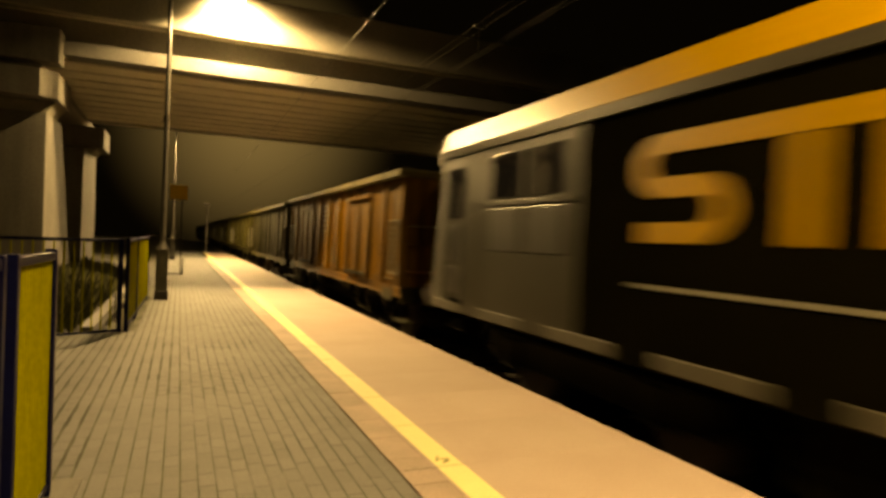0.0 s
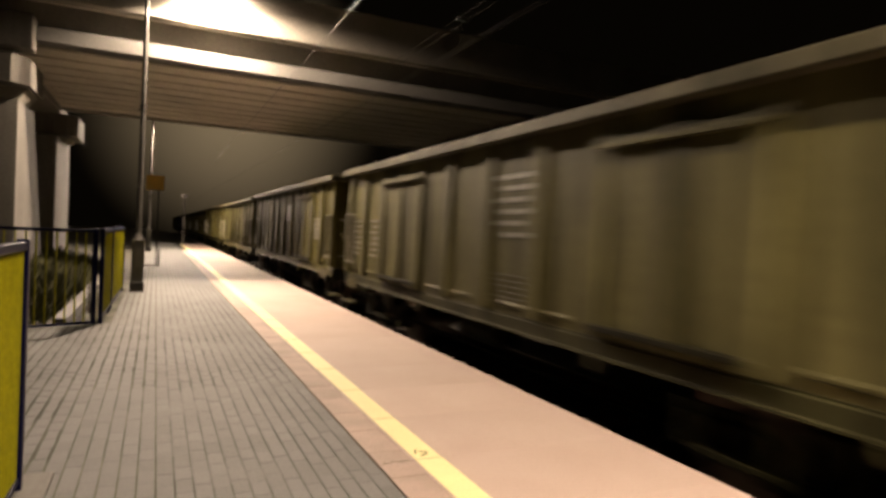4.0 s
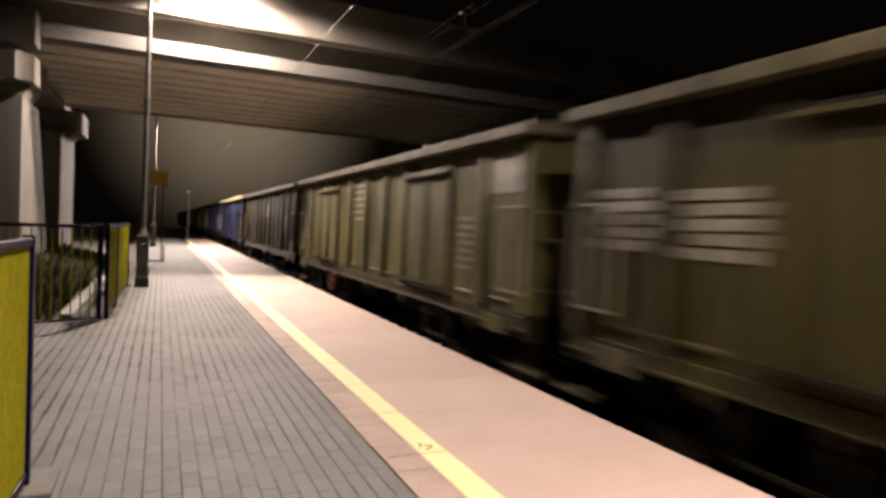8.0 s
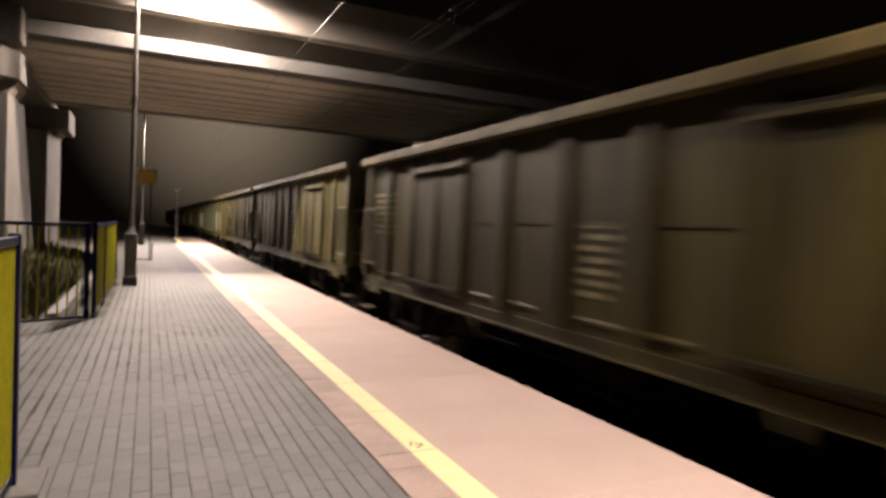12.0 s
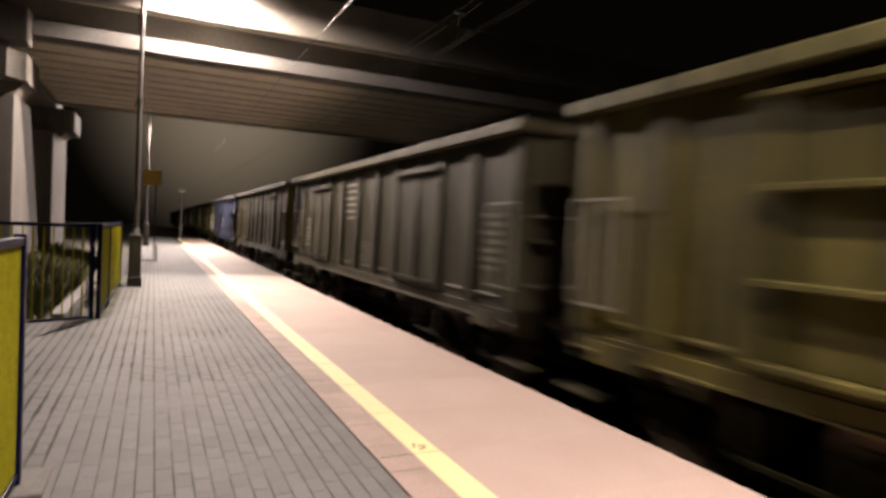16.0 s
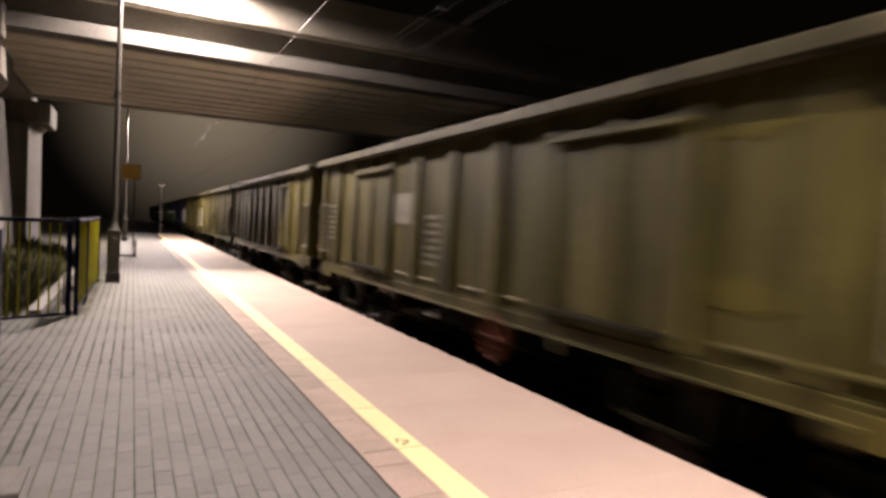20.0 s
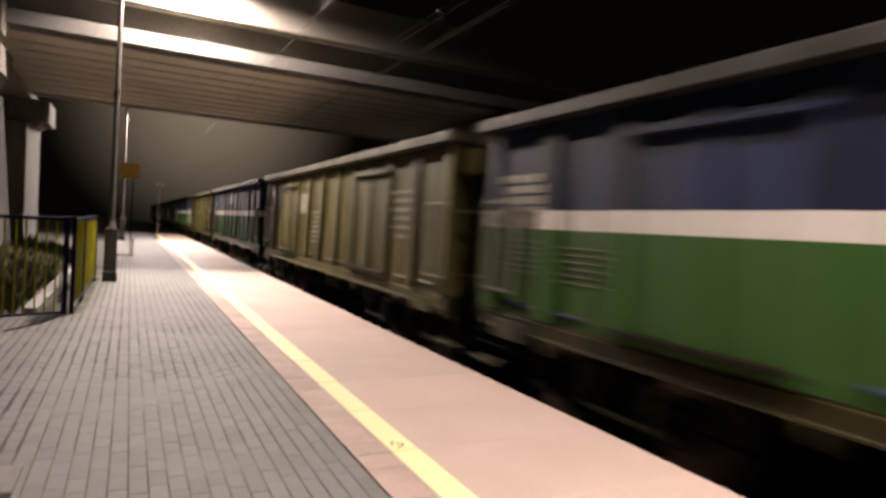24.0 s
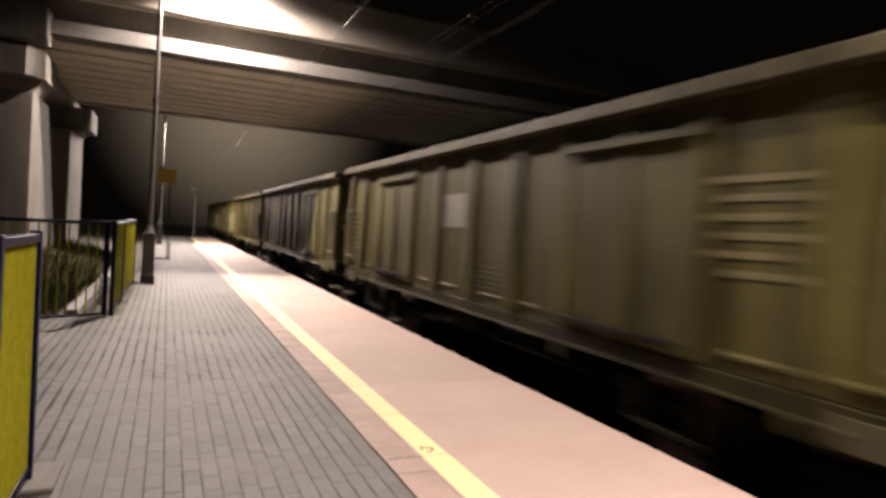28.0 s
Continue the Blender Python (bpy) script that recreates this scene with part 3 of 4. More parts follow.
    P["step_hoop"] = finish("step_hoop", bm, dark_steel)
    bm = B()
    n = 24
    ringv = []
    for i in range(n):
        a = 2 * math.pi * i / n
        ringv.append([bm.verts.new((0.10 + 0.022 * math.cos(q), (0.27 + 0.022 * math.sin(q)) * math.cos(a), (0.27 + 0.022 * math.sin(q)) * math.sin(a)))
                      for q in (0.0, 1.57, 3.14, 4.71)])
    for i in range(n):
        for q in range(4):
            a, b = ringv[i], ringv[(i + 1) % n]
            bm.faces.new((a[q], b[q], b[(q + 1) % 4], a[(q + 1) % 4]))
    for i in range(3):
        a = math.pi * i / 3
        rod(bm, (0.10, -0.26 * math.cos(a), -0.26 * math.sin(a)), (0.10, 0.26 * math.cos(a), 0.26 * math.sin(a)), 0.018, sides=6)
    rod(bm, (-0.2, 0, 0), (0.12, 0, 0), 0.035, sides=8)
    P["brake_wheel"] = finish("brake_wheel", bm, rust_red)
    bm = B()
    for s in (-1, 1):
        prism(bm, [(-1.25, 0.55), (-1.15, 0.72), (-0.75, 0.72), (-0.45, 0.50), (-0.35, 0.36), (0.35, 0.36), (0.45, 0.50), (0.75, 0.72), (1.15, 0.72),
                   (1.25, 0.55), (1.1, 0.48), (0.8, 0.48), (0.5, 0.22), (-0.5, 0.22), (-0.8, 0.48), (-1.1, 0.48)], 0, s * 0.98 - 0.04, s * 0.98 + 0.04)
    box(bm, -1.0, 1.0, -0.18, 0.18, 0.42, 0.78, 0.02)
    P["bogie_frame"] = finish("bogie_frame", bm, dark_steel)
    P["axle_box"] = finish("axle_box", box(B(), -0.10, 0.10, -0.16, 0.16, -0.16, 0.20, 0.03), dark_steel)
    bm = B()
    turn = [(0.04 if i % 2 else 0.06, 0.02 * i) for i in range(13)]
    ringv = [[bm.verts.new((r * math.cos(a * 0.785), r * math.sin(a * 0.785), z)) for a in range(8)] for r, z in turn]
    for lo_r, hi_r in zip(ringv, ringv[1:]):
        for a in range(8):
            bm.faces.new((lo_r[a], lo_r[(a + 1) % 8], hi_r[(a + 1) % 8], hi_r[a]))
    bm.faces.new(list(reversed(ringv[0]))), bm.faces.new(ringv[-1])
    P["spring"] = finish("spring", bm, dark_steel)
    bm = B()
    rod(bm, (-0.95, 0, 0), (0.95, 0, 0), 0.075, sides=12)
    for s in (-1, 1):
        rod(bm, (s * 0.685, 0, 0), (s * 0.715, 0, 0), 0.49, sides=28)
        rod(bm, (s * 0.715, 0, 0), (s * 0.82, 0, 0), 0.455, 0.45, 28)
        for i in range(5):
            a = i * 1.2566
            rod(bm, (s * 0.82, 0.26 * math.cos(a), 0.26 * math.sin(a)), (s * 0.835, 0.26 * math.cos(a), 0.26 * math.sin(a)), 0.055, sides=8)
    P["wheelset"] = finish("wheelset", bm, rail_steel)
    def block(name, lines, width, pitch, thick, seed):
        random.seed(seed)
        bm = B()
        for i in range(lines):
            cut = random.uniform(0.0, 0.28)
            y, end = -width / 2 + cut * width * (i % 2), width / 2 - cut * width * ((i + 1) % 2) * 0.6
            while y < end - 0.03:
                wd = min(random.uniform(0.05, 0.30), end - y)
                top = -pitch * i - random.uniform(0, 0.06) * thick
                box(bm, 0, 0.006, y, y + wd, top - thick * random.uniform(0.88, 1.0), top)
                y += wd + random.uniform(0.012, 0.05)
        P[name] = finish(name, bm, white_paint)
    block("stencil_block", 6, 0.86, 0.145, 0.062, 1)
    block("stencil_panel", 5, 0.90, 0.12, 0.10, 2)
    block("stencil_note", 6, 0.80, 0.07, 0.018, 3)
    block("stencil_column", 7, 0.5, 0.115, 0.06, 4)
    block("stencil_tall", 7, 0.95, 0.165, 0.085, 5)
    random.seed(8)
    bm = B()
    y = -2.0
    while y < 2.0:
        wd = random.uniform(0.10, 0.22)
        box(bm, 0, 0.006, y, y + wd, random.uniform(-0.03, 0.0), 0.30)
        y += wd + random.uniform(0.04, 0.09) + (0.22 if random.random() < 0.15 else 0)
    P["large_stencil"] = finish("large_stencil", bm, white_paint)
    P["placard"] = finish("placard", box(B(), 0, 0.008, -0.36, 0.36, -0.25, 0.25), white_paint)
    random.seed(31)
    spots = [(random.uniform(0.28, 0.5) * math.cos(a * 0.449), random.uniform(0.1, 0.17) * math.sin(a * 0.449)) for a in range(14)]
    P["patch"] = finish("paint_patch", prism(B(), spots, 0, 0.0, 0.004), white_paint)
    bm = B()
    prism(bm, [(-0.09, 0), (0.09, 0), (0.09, 1), (-0.09, 1)], 0, 0.0, 0.05)
    P["brace"] = finish("brace", bm, dark_steel)


def wagon(k, style, paint, rail=None, marks="white", label="", wheels=None, layout="plain", trim=None):
    P = PARTS
    w = thing("open_wagon", (AXIS, 0, RAIL), label, "freight wagon", "wagons of the train")
    rail = rail or WORN[k % 2]
    trim = trim or paint
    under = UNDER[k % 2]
    for s in (-1, 1):
        q = pose(s * HALF, 0, 0, 0, 0, 0 if s > 0 else 180)
        side = share("side_panel", P["side"], w, q, paint)
        share("end_panel", P["end"], w, pose(0, s * (BODY / 2 - 0.02), 0), paint)
        share("sole_bar", P["sill"], w, pose(s * (HALF + 0.04), 0, 0, 0, 0, 0 if s > 0 else 180), paint if k % 3 and layout != "livery" else SILL[k % 2])
        share("headstock", P["headstock"], w, pose(0, s * BODY / 2, 0), under)
        share("draw_hook", P["hook"], w, pose(0, s * (BODY / 2 + 0.05), 0.98, 0, 0, 0 if s > 0 else 180), dark_steel)
        out = pose(s * (HALF + 0.02), 0, 0, 0, 0, 0 if s > 0 else 180)
        # ribs and doors
        if style == "ribs":
            spots = [-6.3, -5.2, -4.1, -2.3, -1.2, 0.0, 1.2, 2.3, 4.1, 5.2, 6.3]
            doors = [-3.2, 3.2]
        elif style == "bars":
            spots = [-6.3, -5.3, -4.3, -2.35, -1.2, 0.0, 1.2, 2.35, 4.3, 5.3, 6.3]
            doors = [-3.33, 3.33]
        else:
            spots = [-6.3, -4.75, -2.8, -0.95, 0.95, 2.8, 4.75, 6.3]
            doors = [-3.78, 3.78]
        for y in spots:
            share("rib", P["rib"], w, out @ pose(0, y, 0), paint)
        for y in doors:
            d = share("door", P["door"], w, out @ pose(0, y, 0), paint)
            if style == "ribs":
                share("latch_bar", P["latch_bar"], d, pose(0, 0, Z1 - 0.42), trim)
                share("hinge_sill", P["hinge_sill"], d, pose(0, 0, Z0 + 0.10), under)
                share("rib", P["rib"], d, pose(0, 0, 0), paint)
            else:
                for z in (3.10, 2.44, 1.77, 1.19):
                    share("door_bar", P["door_bar"], d, pose(0, 0, z), paint)
        for y in (-5.3, -1.2, 1.1, 5.2):
            share("bottom_ledge", P["ledge"], w, out @ pose(0, y, 1.33 if style == "braced" else 1.23), trim)
        for y in (-5.1, -2.2, 2.3, 5.1):
            share("sole_stirrup", P["stirrup"], w, out @ pose(0.03, y + 0.21 * (k % 3), 0.92), SILL[1])
        if k == 17:
            share("weld_seam", P["seam"], w, out, paint)
        if style == "braced":
            for a, b in ((-2.75, -0.98), (2.75, 0.98)):
                length = math.hypot(b - a, Z1 - 0.2 - Z0)
                ang = math.degrees(math.atan2(b - a, Z1 - 0.2 - Z0))
                br = share("brace", P["brace"], w, out @ pose(0, a, Z0 + 0.02, -ang) @ Matrix.Diagonal((1, 1, length * 0.985, 1)), paint)
            share("shield_bar", P["shield_bar"], w, out @ pose(0, 0, 2.52), paint)
        for e in (-1, 1):
            share("buffer", P["buffer"], w, pose(s * 0.875, e * (BODY / 2 + 0.06), 1.0, 0, 0, 0 if e > 0 else 180), dark_steel)
            share("buffer_head", P["buffer_head"], w, pose(s * 0.875, e * (BODY / 2 + 0.06), 1.0, 0, 0, 0 if e > 0 else 180), dark_steel)
            share("handrail_frame", P["ladder"], w, out @ pose(-0.02, e * 6.08, 0), LADDER[k % 2])
            share("corner_plate", P["corner_plate"], w, out @ pose(0.07, e * 5.75, 0), CORNER[k % 2])
            share("step_hoop", P["step_hoop"], w, out @ pose(0.0, e * 3.95, 0), under)
            share("foot_step", P["step"], w, out @ pose(-0.20, e * 6.38, 0), SILL[1])
        # markings: kind, place along the side, top height
        pen = yellow_paint if marks == "yellow" else white_paint
        for kind, y, z in MARKS[layout] if marks else ():
            ink = faded_paint if kind == "stencil_note" else white_paint if kind == "placard" else stain_paint if kind == "patch" else pen
            mark = share(kind, P[kind], w, out @ pose(0.005, -y, z), ink)
            if kind != "placard":
                mark["kind"] = "stuff"
    for s in (-1, 1):
        if wheels:
            share("brake_wheel", P["brake_wheel"], w, pose(s * (HALF + 0.03), -s * {12: 2.3, 13: -1.5, 15: 2.6, 24: 2.3}.get(k, -1.4), 0.75, 0, 0, 0 if s > 0 else 180), wheels)
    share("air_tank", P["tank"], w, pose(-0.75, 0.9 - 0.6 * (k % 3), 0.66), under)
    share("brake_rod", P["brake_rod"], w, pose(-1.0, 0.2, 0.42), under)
    share("floor", P["floor"], w, pose(0, 0, 0), dark_steel)
    share("top_rail", P["top_rail"], w, pose(0, 0, 0), rail)
    for e in (-1, 1):
        for x in (-0.85, 0, 0.85):
            share("rib", P["rib"], w, pose(x, e * BODY / 2, 0, 0, 0, 90 * e), paint)
        turned = pose(0, e * BODY / 2, 0, 0, 0, 0 if e > 0 else 180)
        mirror = Matrix.Diagonal((e, 1, 1, 1))
        share("end_ledge", P["end_ledge"], w, turned @ pose(0, 0, 2.02 - 0.06 * (k % 2)) @ mirror, paint)
        share("end_handrail", P["end_handrail"], w, turned @ pose(0, 0, 2.36 - 0.05 * (k % 3)) @ mirror, LADDER[k % 2])
        share("end_handrail", P["end_handrail"], w, turned @ pose(0, 0, 1.42) @ mirror, SIGNAL[0] if k % 4 in (1, 2) else LADDER[1])
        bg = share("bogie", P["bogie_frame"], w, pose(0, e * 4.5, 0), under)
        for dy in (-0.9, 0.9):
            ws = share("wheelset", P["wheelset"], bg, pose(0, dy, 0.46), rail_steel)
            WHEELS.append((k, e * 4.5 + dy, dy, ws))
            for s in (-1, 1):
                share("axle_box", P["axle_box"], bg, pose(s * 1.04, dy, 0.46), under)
                share("spring", P["spring"], bg, pose(s * 1.05, dy - 0.26, 0.40), dark_steel)
                share("spring", P["spring"], bg, pose(s * 1.05, dy + 0.26, 0.40), dark_steel)
    if k in LADEN:
        for ob in w.children:
            if ob.type == "MESH" and not ob.name.startswith("bogie"):
                ob.matrix_basis = pose(0, 0, -0.05) @ ob.matrix_basis
    WAGONS.append((k, w))
    return w


WAGONS, WHEELS = [], []
LADEN = (2, 3, 4, 8, 9, 10, 11, 12, 13, 17)      # heavier wagons that sit lower on their springs
MARKS = {
    "plain": [("stencil_block", 0.6, 2.98), ("stencil_column", 5.75, 2.45), ("stencil_column", 4.65, 2.2), ("stencil_note", -0.6, 1.72), ("stencil_column", -5.75, 2.3)],
    "upper": [("stencil_block", -0.6, 2.85), ("stencil_note", -0.6, 1.60), ("stencil_column", 4.65, 2.3), ("stencil_column", 5.75, 2.3)],
    "placard": [("placard", 1.75, 2.5), ("stencil_column", 0.6, 2.3), ("stencil_block", -4.65, 2.65), ("stencil_column", 5.75, 2.4), ("stencil_note", -0.6, 1.62)],
    "panel": [("stencil_block", -0.6, 2.78), ("stencil_note", -0.55, 1.74), ("stencil_column", 5.75, 2.3), ("stencil_column", 4.65, 2.4), ("stencil_block", -5.75, 2.2)],
    "braced": [("stencil_panel", 0.3, 2.22), ("stencil_note", 0.35, 1.64), ("stencil_column", 5.55, 2.6), ("stencil_block", -5.5, 2.7)],
    "unmarked": [("stencil_column", 5.72, 2.6), ("stencil_block", 4.98, 2.7), ("stencil_note", 4.98, 1.7)],
    "livery": [("placard", 0.6, 2.86), ("stencil_column", -0.6, 3.02), ("stencil_note", -5.75, 1.95), ("stencil_note", -0.6, 1.70), ("stencil_panel", 5.75, 2.72), ("stencil_note", 5.75, 1.98), ("stencil_note", 4.65, 1.94)],
    "large": [("large_stencil", -0.6, 2.86), ("stencil_tall", -0.6, 2.42), ("stencil_note", 1.75, 2.35), ("stencil_column", 4.65, 2.2)],
    "sooty": [("stencil_column", 5.75, 2.5), ("stencil_block", 4.65, 2.45), ("stencil_note", -5.75, 2.35), ("stencil_column", -4.65, 2.3)],
    "eleven": [("stencil_panel", 5.75, 2.56), ("stencil_panel", 4.65, 2.52), ("stencil_note", -0.6, 1.7), ("stencil_column", -5.75, 2.6)],
    "end_card": [("placard", -5.75, 2.85), ("stencil_block", 0.6, 3.02), ("stencil_column", 5.75, 2.45), ("stencil_note", -0.6, 1.72), ("stencil_column", -4.65, 2.3)],
    "bold": [("stencil_panel", -4.5, 2.36), ("placard", -0.6, 2.55), ("stencil_column", 5.75, 2.4), ("stencil_note", 0.6, 1.7)],
    "lower": [("stencil_block", -0.6, 2.39), ("stencil_note", -0.6, 1.52), ("stencil_column", 5.75, 2.3), ("stencil_column", 4.65, 2.4)],
    "patches": [("placard", 1.75, 2.30), ("stencil_column", 0.6, 2.2), ("patch", -4.65, 2.92), ("patch", -4.65, 1.64), ("stencil_column", 5.75, 2.4)],
    "yellowed": [("placard", 0.6, 2.38), ("stencil_block", -4.65, 2.62), ("stencil_note", -0.6, 1.62), ("stencil_column", 5.75, 2.3)],
    "low": [("stencil_column", -0.6, 2.22), ("stencil_note", -2.75, 1.70), ("stencil_column", 5.2, 2.7), ("stencil_column", 5.75, 2.7)],
    "worn": [("stencil_block", -0.6, 2.9), ("stencil_note", -0.6, 1.55), ("stencil_column", 5.75, 2.4), ("stencil_block", -4.65, 2.6)],
}


def paint(name, base, second, amount=0.8, sheen=0.14):
    base, second = tuple(1.12 * c for c in base), tuple(0.75 * c for c in second)
    m = material(name, base, 0.66, 0.0, second=second, scale=1.7, amount=amount, fine=22, bump=0.10, stretch=(1, 1, 0.45), grain=0.4,
                    streak=0.78, dent=0.3, sheen=sheen)
    m.node_tree.nodes["Principled BSDF"].inputs["Specular Tint"].default_value = (1.0, 0.9, 0.5, 1)
    return m


def banded_paint():
    """Blue above, green below, parted by a white band."""
    m = paint("blue_white_green_paint", (0.0105, 0.0175, 0.0530), (0.0080, 0.0120, 0.0300), 0.5)
    nt = m.node_tree
    n, link = nt.nodes, nt.links.new
    b = n["Principled BSDF"]
    above = b.inputs["Base Color"].links[0].from_socket
    sep, co = n.new("ShaderNodeSeparateXYZ"), n.new("ShaderNodeTexCoord")
    link(co.outputs["Object"], sep.inputs[0])
    grime = [k for k in n if k.type == "MAP_RANGE"][0].outputs["Result"]
    for limit, colour in ((2.31, (0.35, 0.325, 0.305)), (2.11, (0.0165, 0.046, 0.0105))):
        less, mix, dirt = n.new("ShaderNodeMath"), n.new("ShaderNodeMix"), n.new("ShaderNodeMix")
        less.operation, less.inputs[1].default_value = "LESS_THAN", limit
        mix.data_type = dirt.data_type = "RGBA"
        dirt.blend_type, dirt.inputs["Factor"].default_value = "MULTIPLY", 0.2
        dirt.inputs["A"].default_value = (*colour, 1)
        link(grime, dirt.inputs["B"])
        link(sep.outputs["Z"], less.inputs[0])
        link(less.outputs[0], mix.inputs["Factor"])
        link(above, mix.inputs["A"])
        link(dirt.outputs["Result"], mix.inputs["B"])
        above = mix.outputs["Result"]
    link(above, b.inputs["Base Color"])
    return m


def train():
    banded = banded_paint()
    rail_yellow = paint("yellowed_top_rail", (0.08257, 0.068, 0.02429), (0.05343, 0.04371, 0.01943))
    rail_orange = paint("orange_top_rail", (0.088, 0.067, 0.024), (0.06, 0.045, 0.018))
    pale_rail = paint("pale_blue_top_rail", (0.115, 0.118, 0.145), (0.08, 0.082, 0.095))
    olive = paint("faded_olive_grey", (0.0680, 0.0605, 0.0190), (0.0410, 0.0350, 0.0115))
    grey = paint("weathered_grey", (0.0830, 0.0755, 0.0310), (0.0470, 0.0415, 0.0165))
    dark = paint("dark_grey_paint", (0.0299, 0.0284, 0.0194), (0.0211, 0.0176, 0.0103))
    dark_olive = paint("dark_olive_paint", (0.0470, 0.0410, 0.0125), (0.0290, 0.0245, 0.0080))
    soot = paint("sooty_olive", (0.0300, 0.0265, 0.0080), (0.0200, 0.0170, 0.0052))
    slate = paint("slate_blue_paint", (0.03, 0.03142, 0.03383), (0.02606, 0.02294, 0.01691))
    brown = paint("brown_oxide", (0.0285, 0.0228, 0.0055), (0.0175, 0.0138, 0.0036))
    tan = paint("tan_rust", (0.0689, 0.0560, 0.0155), (0.0395, 0.0325, 0.0095))
    orange = paint("orange_brown", (0.1054, 0.0444, 0.0045), (0.0666, 0.0289, 0.0039))
    blue = paint("blue_paint", (0.0140, 0.0200, 0.0560), (0.0100, 0.0135, 0.0330), 0.5, 0.1)
    dusty_blue = paint("dusty_blue_paint", (0.0200, 0.0290, 0.0680), (0.0145, 0.0195, 0.0420), 0.6, 0.18)
    navy = paint("navy_paint", (0.0105, 0.0150, 0.0430), (0.0085, 0.0105, 0.0240), 0.5, 0.1)
    green = paint("green_paint", (0.01204, 0.03744, 0.01122), (0.01204, 0.02699, 0.009684), 0.5)
    dgreen = paint("dark_green_paint", (0.034, 0.040, 0.021), (0.024, 0.026, 0.014), 0.6)
    olive2 = paint("yellowish_olive", (0.0736, 0.0630, 0.0165), (0.0435, 0.0365, 0.0100))
    SILL.extend([paint("dusty_sole_bar", (0.0400, 0.0390, 0.0170), (0.0190, 0.0175, 0.0080), 1.0, 0.1), paint("brown_sole_bar", (0.0330, 0.0295, 0.0135), (0.0170, 0.0145, 0.0065), 1.0, 0.1)])
    # underframe tones near black: the shade below the sills is put into the colour
    UNDER.extend([paint("shade_dark_underframe", (0.007579, 0.007236, 0.002477), (0.004323, 0.00408, 0.001554), 0.8, 0.08), paint("shade_brown_underframe", (0.006897, 0.006071, 0.002089), (0.003983, 0.003497, 0.001457), 0.8, 0.08)])
    LADDER.extend([material("pale_handrail", (0.1121, 0.1032, 0.07475), 0.5, bump=0), material("worn_handrail", (0.07475, 0.06728, 0.04485), 0.5, bump=0)])
    CORNER.extend([paint("dull_yellow_plate", (0.07579, 0.06214, 0.01516), (0.04167, 0.0341, 0.01289)), paint("dusty_plate", (0.05683, 0.05001, 0.03031), (0.0341, 0.03031, 0.01894))])
    WORN.extend([paint("dusty_top_rail", (0.068, 0.06256, 0.0408), (0.04624, 0.04134, 0.02611)), paint("worn_top_rail", (0.05984, 0.05331, 0.03155), (0.0408, 0.03482, 0.02068))])
    SIGNAL.append(material("orange_red_paint", (0.16, 0.045, 0.012), 0.5, second=(0.09, 0.028, 0.01), scale=6, fine=30, bump=0))
    wagon_meshes()
    L = {
        "olive": "weathered olive-grey open freight wagon with ribbed sides",
        "grey": "dusty grey open freight wagon with ribbed sides",
    }
